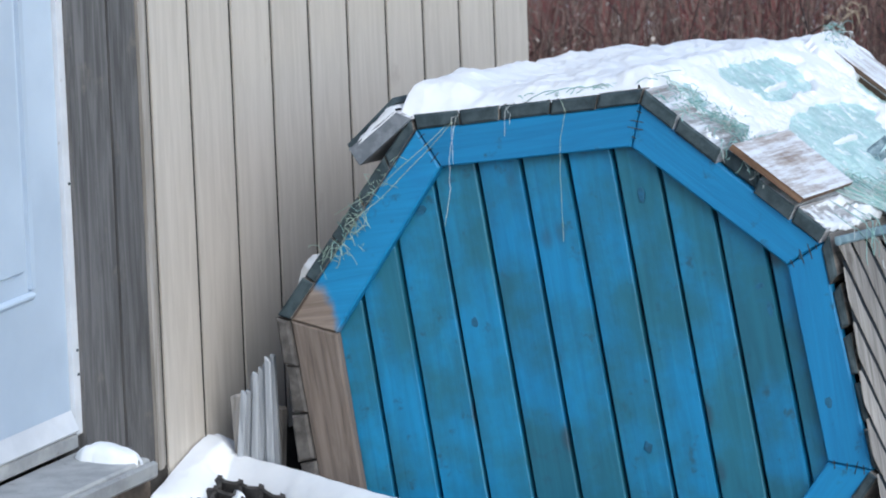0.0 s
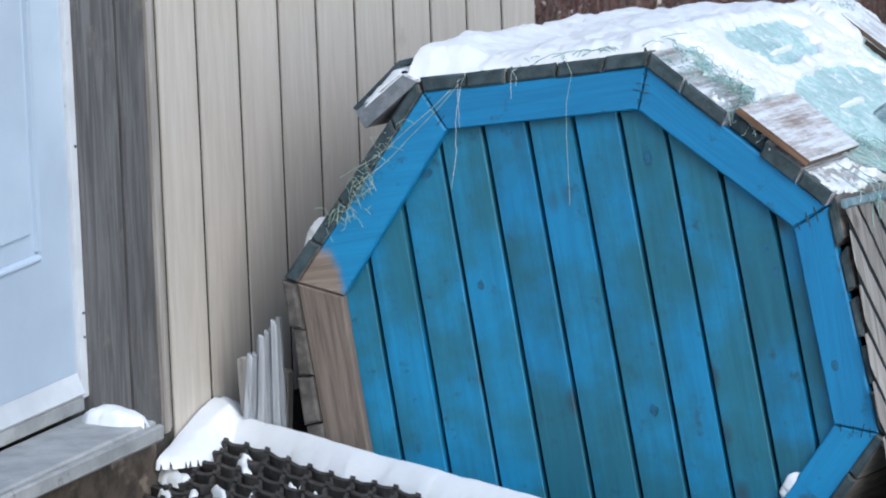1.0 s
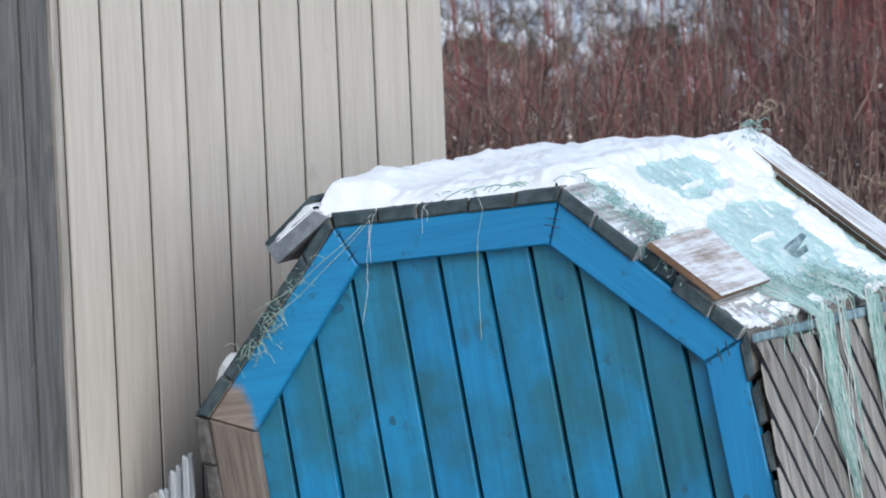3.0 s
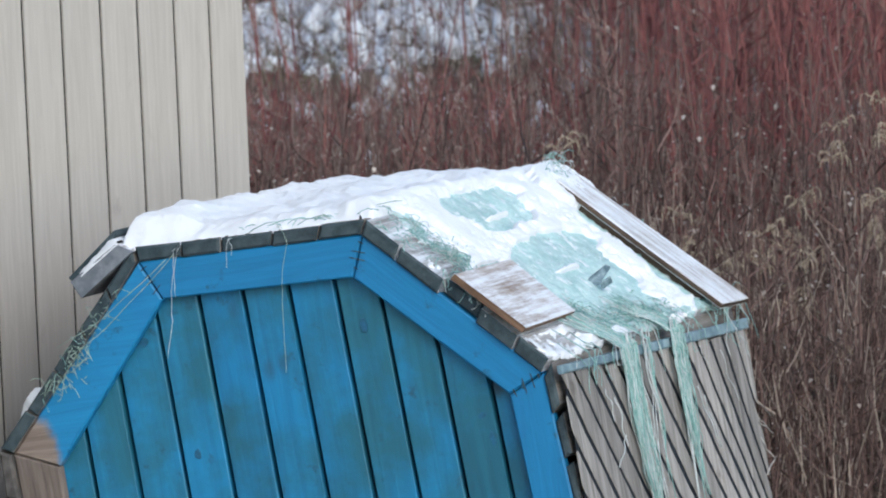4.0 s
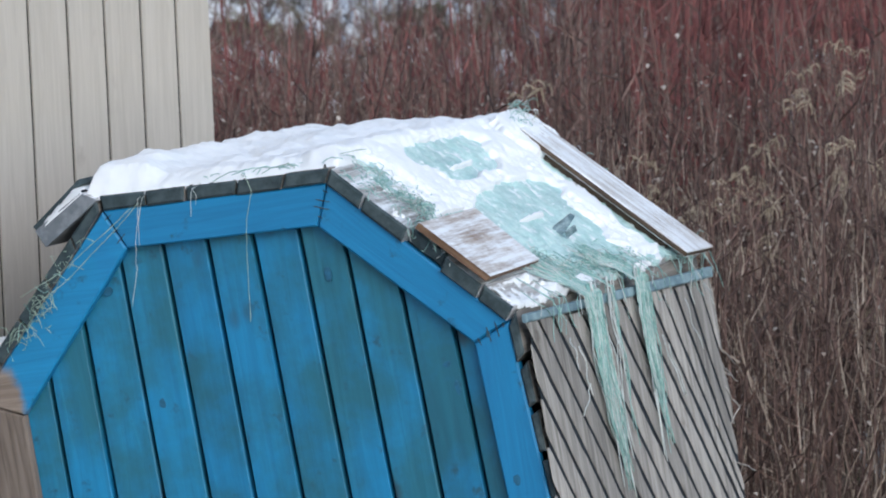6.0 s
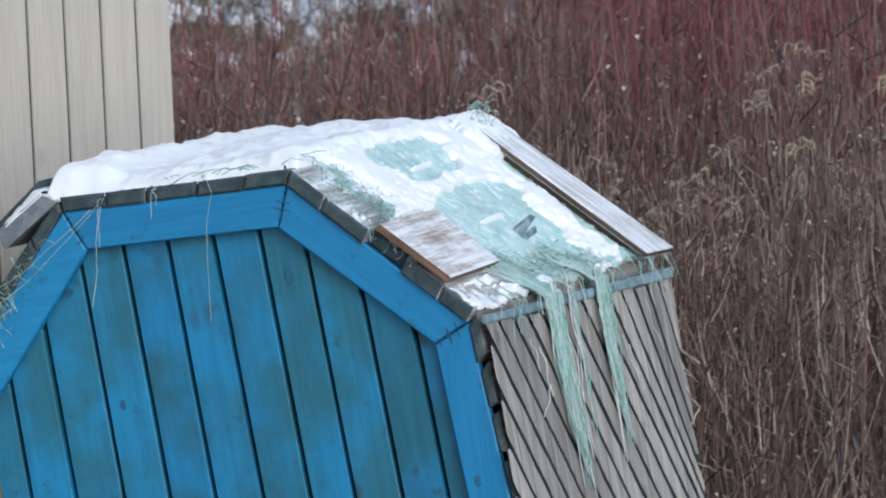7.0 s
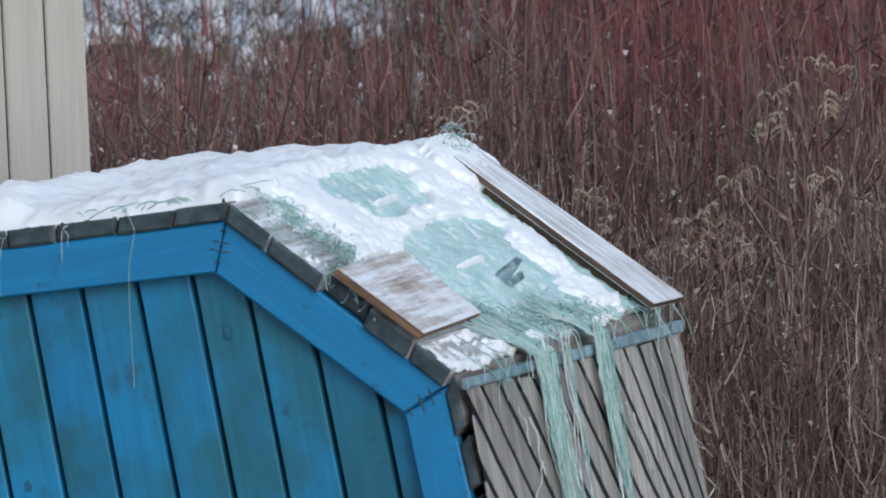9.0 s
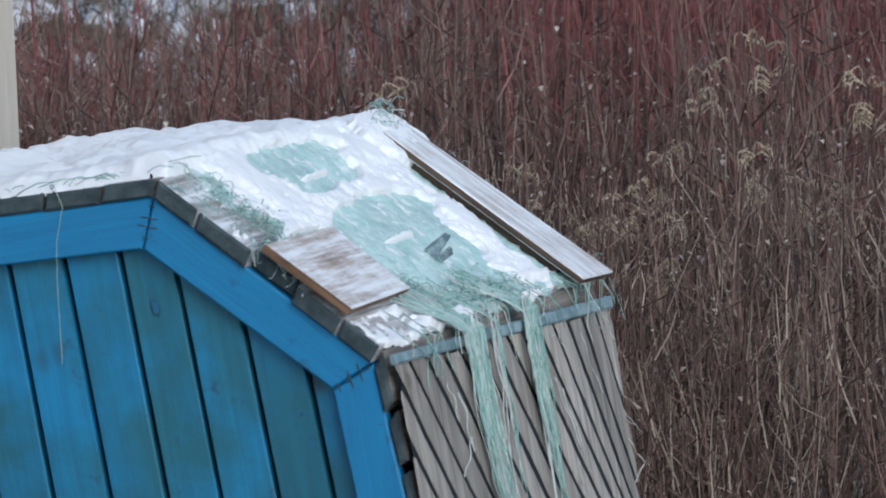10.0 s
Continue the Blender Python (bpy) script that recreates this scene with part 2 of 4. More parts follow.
def prism(poly, axis_map, lo, hi, chamfer=0.003, jitter=0.0):
    """A convex polygon drawn out between lo and hi, its rims chamfered. axis_map(a, b, c) gives the place."""
    pts = [Vector(p) for p in poly]
    centre = sum(pts, Vector((0, 0))) / len(pts)
    area = sum(pts[i].x * pts[(i + 1) % len(pts)].y - pts[(i + 1) % len(pts)].x * pts[i].y for i in range(len(pts)))
    if area < 0:
        pts.reverse()
    small = []
    for i, p in enumerate(pts):
        a, b = (pts[i - 1] - p).normalized(), (pts[(i + 1) % len(pts)] - p).normalized()
        way = a + b
        if way.length < 1e-4:
            way = centre - p
        s = max(abs(a.x * b.y - a.y * b.x), 0.2)
        small.append(p + (a + b) * chamfer / s)
    n = len(pts)
    bm = bmesh.new()
    rings = []
    for ring, c in ((small, lo), (pts, lo + chamfer), (pts, hi - chamfer), (small, hi)):
        rings.append([bm.verts.new(axis_map(q.x + rng.uniform(-jitter, jitter), q.y + rng.uniform(-jitter, jitter), c)) for q in ring])
    bm.faces.new(rings[0][::-1])
    bm.faces.new(rings[3])
    for r0, r1 in zip(rings, rings[1:]):
        for i in range(n):
            bm.faces.new((r0[i], r0[(i + 1) % n], r1[(i + 1) % n], r1[i]))
    bmesh.ops.recalc_face_normals(bm, faces=bm.faces)
    return bm


def box(x0, x1, y0, y1, z0, z1, chamfer=0.003, jitter=0.0):
    return prism([(x0, y0), (x1, y0), (x1, y1), (x0, y1)], lambda a, b, c: (a, b, c), z0, z1, chamfer, jitter)


def clip_poly(poly, nx, ny, d):
    """The part of a convex polygon where nx * x + ny * y <= d."""
    out = []
    for i, p in enumerate(poly):
        q = poly[(i + 1) % len(poly)]
        a, b = nx * p[0] + ny * p[1] - d, nx * q[0] + ny * q[1] - d
        if a <= 0:
            out.append(p)
        if a * b < 0:
            k = a / (a - b)
            out.append((p[0] + k * (q[0] - p[0]), p[1] + k * (q[1] - p[1])))
    return out


def tube_data(points, radius, sides, verts, faces):
    """Adds a tapered tube along points to the lists."""
    base = len(verts)
    count = len(points)
    for i, p in enumerate(points):
        p = Vector(p)
        ahead = (Vector(points[min(i + 1, count - 1)]) - Vector(points[max(i - 1, 0)])).normalized()
        side = ahead.cross(Vector((0.31, 0.17, 0.93)))
        if side.length < 0.05:
            side = ahead.cross(Vector((1, 0, 0)))
        side.normalize()
        up = ahead.cross(side)
        r = radius(i / (count - 1)) if callable(radius) else radius
        for k in range(sides):
            a = 2 * math.pi * k / sides
            verts.append(p + (side * math.cos(a) + up * math.sin(a)) * r)
    for i in range(count - 1):
        for k in range(sides):
            a, b = base + i * sides + k, base + i * sides + (k + 1) % sides
            faces.append((a, b, b + sides, a + sides))
    faces.append(tuple(base + k for k in range(sides))[::-1])
    faces.append(tuple(base + (count - 1) * sides + k for k in range(sides)))


def strand(points, radius, name, material, parent, label=""):
    verts, faces = [], []
    tube_data(points, radius, 5, verts, faces)
    return put(name, mesh_of(name, verts, faces, material, smooth=True), parent, label)


def wander(start, end, sag, wobble, count=9):
    """A slack line from start to end."""
    s, e = Vector(start), Vector(end)
    phase = rng.uniform(0, 6)
    out = []
    for i in range(count):
        k = i / (count - 1)
        p = s.lerp(e, k)
        w = wobble * math.sin(math.pi * min(k * 1.2, 1))
        p += Vector((math.sin(7 * k + phase) * w, math.cos(5 * k + phase * 2) * w, math.sin(9 * k + phase) * w * 0.5 - sag * math.sin(math.pi * k)))
        out.append(p)
    return out


# the house wall's own axes: U along the wall, N out of it, Z up
WALL_D = -0.7405
U, N = Vector((0.46947, 0.88295, 0)), Vector((0.88295, -0.46947, 0))
WALL = Matrix(((U.x, N.x, 0, N.x * WALL_D), (U.y, N.y, 0, N.y * WALL_D), (0, 0, 1, 0), (0, 0, 0, 1)))
# the hut's own axes: x across its front, y into its depth, z up; it has tipped over towards the house and forwards
HUT = Matrix(((0.9207, 0.3679, -0.1303, 0), (-0.3456, 0.9236, 0.1661, 0), (0.1815, -0.1079, 0.9775, 0.62), (0, 0, 0, 1)))
IN, OUT, ROOF, DEPTH = 0.43, 0.497, 0.525, 1.06
S2 = math.sqrt(0.5)

# ---- ground ----


def ground_height(x, y):
    h = 0.05 * noise.noise(Vector((x * 0.35, y * 0.35, 0.0))) + 0.02 * noise.noise(Vector((x * 1.7, y * 1.7, 3.0)))
    under = 0.62 + (-0.53 - HUT[0][2] * x - HUT[1][2] * y) / HUT[2][2]
    d = math.hypot(x - 0.19, y - 0.49)
    w = max(0.0, min(1.0, (1.25 - d) / 0.45))
    w = w * w * (3 - 2 * w)
    return h * (1 - w) + under * w


def build_ground():
    def steps(fine, reach):
        out, v, s = [0.0], 0.0, fine
        while v < reach:
            if v > 7:
                s *= 1.5
            v += s
            out.append(v)
        return [-q for q in out[:0:-1]] + out
    xs, ys = steps(0.14, 1500), steps(0.14, 1500)
    verts = [(x, y + 3, ground_height(x, y + 3) if abs(x) < 40 and abs(y) < 40 else 0.0) for y in ys for x in xs]
    w = len(xs)
    faces = [(j * w + i, j * w + i + 1, (j + 1) * w + i + 1, (j + 1) * w + i) for j in range(len(ys) - 1) for i in range(w - 1)]
    ob = new("ground", mesh_of("ground", verts, faces, m_ground, smooth=True))
    tagged(ob, "brown winter ground with leaf litter, moss and snow patches", "ground", kind="structure")


build_ground()

# ---- house ----
WALL_END, WALL_FOOT, WALL_TOP = 1.288, 0.45, 3.0
GROOVES = [-0.179, -0.035, 0.117, 0.266, 0.409, 0.557, 0.709, 0.856, 1.003, 1.148]


def build_house():
    # dark core behind the boards, its colour holds the shadow of the grooves
    inner = part("wall_house", box(-0.235, WALL_END - 0.004, -0.14, -0.0005, 0.0, WALL_TOP, 0.002), m_groove, None)
    inner.matrix_world = WALL
    tagged(inner, "cream painted vertical board siding on the house wall", "wall", kind="structure")
    for u, v in zip(GROOVES, GROOVES[1:] + [WALL_END]):
        last = 0.002 if v == WALL_END else 0.006
        ob = part("siding_board", box(0.006, v - u - last, 0.0, 0.0035, 0.0, WALL_TOP - 0.004 - WALL_FOOT, 0.0008), m_siding, inner)
        ob.location = (u, 0, WALL_FOOT + rng.uniform(-0.006, 0.004))
    # plain walls that close the house
    for nm, dims in (("wall_house_side", (WALL_END - 0.13, WALL_END - 0.006, -3.4, -0.142)), ("wall_house_back", (-3.6, WALL_END - 0.132, -3.4, -3.27)),
                     ("wall_house_end", (-3.6, -3.47, -3.268, -0.142)), ("wall_house_front", (-3.6, -1.42, -0.14, -0.002))):
        a = part(nm, box(dims[0], dims[1], dims[2], dims[3], 0.0, WALL_TOP, 0.002), m_siding, None)
        a.matrix_world = WALL
        tagged(a, "plain cream painted side of the house", "wall", kind="structure")
    above = part("wall_above_door", box(-1.418, -0.237, -0.14, -0.002, 2.72, WALL_TOP, 0.002), m_siding, None)
    above.matrix_world = WALL
    tagged(above, "cream painted wall over the door", "wall", kind="structure")
    below = part("wall_below_door", box(-1.418, -0.237, -0.14, 0.0, 0.0, 0.5, 0.002), m_dirt, None)
    below.matrix_world = WALL
    tagged(below, "dark weathered boards below the door sill", "wall", kind="structure")
    lid = part("ceiling", box(-3.6, WALL_END, -3.4, 0.1, WALL_TOP + 0.002, WALL_TOP + 0.1, 0.004), m_siding, None)
    lid.matrix_world = WALL
    tagged(lid, "plain flat top that closes the house", "ceiling", kind="structure")
    # casing boards and narrow strips beside the door
    for nm, a, b, c, d, z, mat, lab in (("casing_board", -0.454, -0.324, -0.06, 0.004, 0.505, m_casing, "grey weathered casing board beside the door"),
                                        ("casing_board", -0.318, -0.227, -0.06, 0.007, 0.495, m_casing, "narrow grey weathered casing board"),
                                        ("trim", -0.224, -0.204, -0.06, 0.012, 0.48, m_strip, "pale worn wooden strip along the siding"),
                                        ("trim", -0.201, -0.182, -0.003, 0.003, 0.48, m_strip, "pale thin wooden strip along the siding")):
        o = part(nm, box(a, b, c, d, z, 2.7, 0.003, 0.0008), mat, None)
        o.matrix_world = WALL
        tagged(o, lab, "trim", kind="structure")


def build_door():
    door = thing("door_1", WALL, "closed white painted panel door with worn white frame", "door", kind="structure")
    leaf_ = part("door_leaf", box(-1.36, -0.479, -0.06, -0.012, 0.617, 2.66, 0.004), m_door, door)
    jamb = part("door_frame", box(-0.477, -0.4555, -0.07, -0.004, 0.6, 2.7, 0.004, 0.0006), m_white, door, "narrow white door frame with worn edges")
    part("door_frame", box(-1.39, -1.362, -0.07, -0.004, 0.6, 2.7, 0.004), m_white, door)
    part("threshold", box(-1.4, -0.479, -0.07, 0.0, 0.581, 0.609, 0.003), m_sill, door, "grey worn threshold")
    # drip strip along the bottom of the leaf, standing a little off
    bm = prism([(-0.0135, 0.622), (0.002, 0.611), (0.005, 0.615), (-0.009, 0.65)], lambda a, b, c: (c, a, b), -1.36, -0.48, 0.002)
    part("drip_strip", bm, m_white, door, "white metal drip strip")
    # embossed panel: raised moulding and sunk field
    u0, u1, z0, z1 = -1.25, -0.589, 0.872, 1.5
    for a, b, c, d in ((u0, u1, z0, z0 + 0.014), (u0, u1, z1 - 0.014, z1), (u0, u0 + 0.014, z0 + 0.015, z1 - 0.015), (u1 - 0.014, u1, z0 + 0.015, z1 - 0.015)):
        part("panel_moulding", box(a, b, -0.0155, -0.003, c, d, 0.005), m_door, leaf_)
    part("panel_field", box(u0 + 0.05, u1 - 0.03, -0.0155, -0.005, z0 + 0.05, z1 - 0.05, 0.006), m_door, leaf_)
    for z in (0.71, 0.753, 1.05, 1.5, 1.9):
        bm = bmesh.new()
        bmesh.ops.create_icosphere(bm, subdivisions=1, radius=0.003)
        bmesh.ops.translate(bm, verts=bm.verts, vec=(-0.462, -0.003, z))
        part("nail", bm, m_end, jamb, "dark nail head")
    sill = thing("door_sill", WALL, "grey worn wooden door sill with snow at its end", "door sill", kind="structure")
    part("sill_board", box(-1.5, -0.49, 0.002, 0.15, 0.549, 0.579, 0.004, 0.001), m_sill, sill)
    part("nosing", box(-1.5, -0.485, 0.151, 0.162, 0.543, 0.573, 0.004, 0.001), m_sill, sill)
    part("skirt_board", box(-1.5, -0.5, 0.004, 0.05, 0.24, 0.547, 0.004, 0.001), m_dirt, sill)


def height_sheet(name, us, vs, place, height, material, label, category, parent=None, floor_at=0.0015, skirt=-0.006):
    """Snow lying on a surface: a closed skin over the cells where height is above nought."""
    nu, nv = len(us), len(vs)
    hs = [[height(a, b) for a in us] for b in vs]
    verts, faces, index = [], [], {}

    def vert(i, j):
        if (i, j) not in index:
            index[(i, j)] = len(verts)
            verts.append(place(us[i], vs[j], max(hs[j][i], skirt)))
        return index[(i, j)]
    for j in range(nv - 1):
        for i in range(nu - 1):
            if max(hs[j][i], hs[j][i + 1], hs[j + 1][i], hs[j + 1][i + 1]) > floor_at:
                faces.append((vert(i, j), vert(i + 1, j), vert(i + 1, j + 1), vert(i, j + 1)))
    ob = put(name, mesh_of(name, verts, faces, material, smooth=True), parent)
    return tagged(ob, label, category)


def span(a, b, n):
    return [a + (b - a) * i / n for i in range(n + 1)]


def fbm(x, y, z=0.0):
    return noise.noise(Vector((x, y, z))) + 0.5 * noise.noise(Vector((2.1 * x, 2.1 * y, z + 4))) + 0.25 * noise.noise(Vector((4.3 * x, 4.3 * y, z + 9)))


def smooth01(v):
    v = max(0.0, min(1.0, v))
    return v * v * (3 - 2 * v)


STEP_Z = 0.44


def build_step():
    step = thing("step_platform", WALL, "low dark step platform beside the door under a rubber mat", "step", kind="structure")
    edge = lambda n: -0.015 - 0.45 * n  # the outer edge slants away from the hut
    bm = prism([(-1.7, 0.13), (edge(0.13) - 0.02, 0.13), (edge(1.5) - 0.02, 1.5), (-1.7, 1.5)], lambda a, b, c: (a, b, c), 0.02, 0.30, 0.004)
    part("platform_top", bm, m_dirt, step)
    bm = prism([(edge(0.0) - 0.09, 0.005), (edge(0.0), 0.005), (edge(1.5), 1.5), (edge(1.5) - 0.09, 1.5)], lambda a, b, c: (a, b, c), 0.30, STEP_Z - 0.004, 0.004)
    part("edge_beam", bm, m_dirt, step)
    # grid mat of open rubber cells with wavy walls, sagging away from the edge beam
    verts, faces = [], []
    cell_a, cell_b, wallt = 0.062, 0.041, 0.005
    cols, rows = 17, 21
    start = Vector((-0.114, 0.03, STEP_Z + 0.012))
    way_a = Vector((-0.41, 0.912, 0.0))
    way_b = Vector((-0.883, 0.30, -0.28))

    def at(a, b, h):
        sag = 0.008 * fbm(a * 4, b * 4) + 0.012 * b
        return start + way_a * a + way_b * b + Vector((0, 0, h + sag))

    def strip(points, t, low, high):
        base = len(verts)
        for i, (a, b) in enumerate(points):
            j, k = max(i - 1, 0), min(i + 1, len(points) - 1)
            da, db = points[k][0] - points[j][0], points[k][1] - points[j][1]
            ln = math.hypot(da, db)
            ox, oy = -db / ln * t, da / ln * t
            for sx, z in ((1, low), (1, high), (-1, high), (-1, low)):
                verts.append(at(a + ox * sx, b + oy * sx, z))
        for i in range(len(points) - 1):
            for k in range(3):
                p = base + i * 4 + k
                faces.append((p, p + 1, p + 5, p + 4))
    for q in range(rows + 1):
        strip([(c * cell_a / 6, q * cell_b + 0.008 * abs(math.sin(math.pi * c / 6)) + 0.003 * fbm(c * 0.4, q * 3.0)) for c in range(-30 if q > 1 else 0, cols * 6 + 1)], wallt, -0.016, 0.0)
    for c in range(-5, cols + 1):
        strip([(c * cell_a + 0.006 * math.sin(math.pi * q / 2), q * cell_b / 2) for q in range(4 if c < 0 else 0, rows * 2 + 1)], wallt, -0.016, -0.002)
        for q in range(2 if c < 0 else 0, rows + 1):
            strip([(c * cell_a - 0.007, q * cell_b), (c * cell_a + 0.007, q * cell_b)], 0.007, -0.02, 0.003)
    slab = [start + way_a * p + way_b * q + Vector((0, 0, h + 0.012 * q)) for h in (-0.05, -0.019) for p, q in ((-0.4, 0.0), (1.15, 0.0), (1.15, 0.95), (-0.4, 0.95))]
    put("sloping_board", mesh_of("sloping_board", slab, [(3, 2, 1, 0), (4, 5, 6, 7), (0, 1, 5, 4), (1, 2, 6, 5), (2, 3, 7, 6), (3, 0, 4, 7)], m_dirt), step)
    mat = put("rubber_mat", mesh_of("rubber_mat", verts, faces, m_rubber))
    mat.matrix_world = WALL
    tagged(mat, "black rubber grid mat with open cells on the step", "door mat")

    def bits(p, q):
        s = -0.4
        for cp, cq, rp, rq in ((-0.1, 0.07, 0.12, 0.05), (-0.2, 0.2, 0.1, 0.045), (-0.06, 0.16, 0.07, 0.03), (0.3, 0.27, 0.03, 0.08), (-0.26, 0.33, 0.08, 0.05)):
            s = max(s, 0.7 - ((p - cp) / rp) ** 2 - ((q - cq) / rq) ** 2)
        s += 0.7 * fbm(p * 20, q * 20, 8)
        return 0.008 * math.sqrt(min(s, 1.0)) + 0.002 if s > 0 else -0.01
    ob = height_sheet("snow_patch", span(-0.34, 0.4, 120), span(0.03, 0.45, 80), lambda p, q, h: at(p, q, h), bits, m_snow, "thin white snow patches caught on the rubber mat", "snow")
    tagged(ob, kind="stuff")
    ob.matrix_world = WALL

    # snow ridge along the platform's edge, with a mound against the wall
    def ridge(a, b):
        t = (edge(b) + 0.007 + 0.004 * fbm(b * 3, 1.0) - a) / (0.074 + 0.01 * fbm(b * 5, 5.0) + 0.006 * fbm(b * 16, 2.0))
        h = 0.046 * (1 - t ** 1.8) * math.sqrt(min(1.0, t / 0.14)) if 0 < t < 1 else -0.03
        m = 1 - ((a + 0.1) / 0.15) ** 2 - (b / 0.09) ** 2 + 0.2 * fbm(a * 14, b * 14)
        if m > 0:
            h = max(h, (0.028 + 0.045 * smooth01((a + 0.22) / 0.2)) * min(m * 1.4, 1.0) ** 0.7)
        for cu, cn, ru, rn in ((-0.26, 0.13, 0.07, 0.05), (-0.4, 0.2, 0.06, 0.03)):
            q = 0.8 - ((a - cu) / ru) ** 2 - ((b - cn) / rn) ** 2 + 0.8 * fbm(a * 20, b * 20, 2)
            if q > 0:
                h = max(h, 0.012 * math.sqrt(min(q, 1)) + 0.012 + 0.3 * (a + 0.155))
        return h + (0.002 * fbm(a * 12, b * 12) if h > 0 else 0)
    s = height_sheet("snow_ridge", span(-0.6, 0.06, 160), span(0.008, 1.3, 300), lambda a, b, h: (a, b, STEP_Z - 0.006 + h), ridge, m_snow,
                     "white snow ridge along the step edge and wall", "snow", skirt=-0.012)
    s.matrix_world = WALL

    def heap(a, b):
        k = 1 - ((a + 0.526) / 0.031) ** 2 - ((b - 0.085) / 0.06) ** 2 + 0.3 * fbm(a * 24, b * 24)
        return 0.03 * math.sqrt(min(k, 1.1)) if k > 0 else -0.01
    s = height_sheet("snow_mound", span(-0.6, -0.46, 36), span(0.003, 0.15, 36), lambda a, b, h: (a, b, 0.5785 + h), heap, m_snow,
                     "small white snow heap on the door sill", "snow")
    s.matrix_world = WALL


def build_slats():
    bundle = thing("slat_bundle", WALL, "bundle of pale grey slats leaning between wall and hut", "slats")
    for i in range(8):
        foot, head = 0.042 + 0.0175 * i, 0.1 + 0.0085 * i
        top = 0.592 + 0.011 * i + rng.uniform(-0.01, 0.008)
        poly = [(foot - 0.009, 0.02), (foot + 0.0085, 0.02), (head + 0.0055, top), (head - 0.004, top + rng.uniform(0.0, 0.014))]
        part("slat", prism(poly, lambda p, q, c: (c, p, q), -0.066 + 0.004 * (i % 3), -0.056 + 0.004 * (i % 3), 0.0015, 0.0015), m_pale_slat, bundle)
    scrap = thing("broken_slats", WALL, "broken brown wood slats leaning on the wall", "slats")
    for i, (n, z, t) in enumerate(((0.095, 0.585, 5), (0.11, 0.56, -7), (0.08, 0.53, 9))):
        ob = part("slat", box(-0.008, 0.008, -0.011, 0.011, 0.0, z - 0.02, 0.003, 0.003), m_lath, scrap)
        ob.matrix_local = pose(-0.035 + 0.02 * i, n, 0.02, t * 0.4, 2 * i, 15 * i)


build_house()
build_door()
build_step()
build_slats()

# ---- the hut ----


def corner(ap, k):
    a = math.pi / 2 - math.pi / 8 - k * math.pi / 4
    r = ap / math.cos(math.pi / 8)
    return (r * math.cos(a), r * math.sin(a))


# the octagon has sagged: corners that differ from the even ones, (x, z) by number
INNER = {7: (-0.18, 0.439), 0: (0.181, 0.4215), 1: (0.4285, 0.1765), 2: (0.442, -0.172), 6: (-0.43, 0.176)}
OUTER = {7: (-0.2125, 0.51), 0: (0.211, 0.4925), 1: (0.4965, 0.205), 2: (0.519, -0.197), 6: (-0.512, 0.211), 5: (-0.508, -0.21)}
SHELL = {7: (-0.214, 0.537), 0: (0.2245, 0.518), 1: (0.515, 0.2275), 2: (0.531, -0.21), 6: (-0.534, 0.222), 5: (-0.545, -0.22)}


def sagged(table, ap, k):
    return Vector(table.get(k % 8, corner(ap, k)))


def front(a, b, c):
    return (a, c, b)


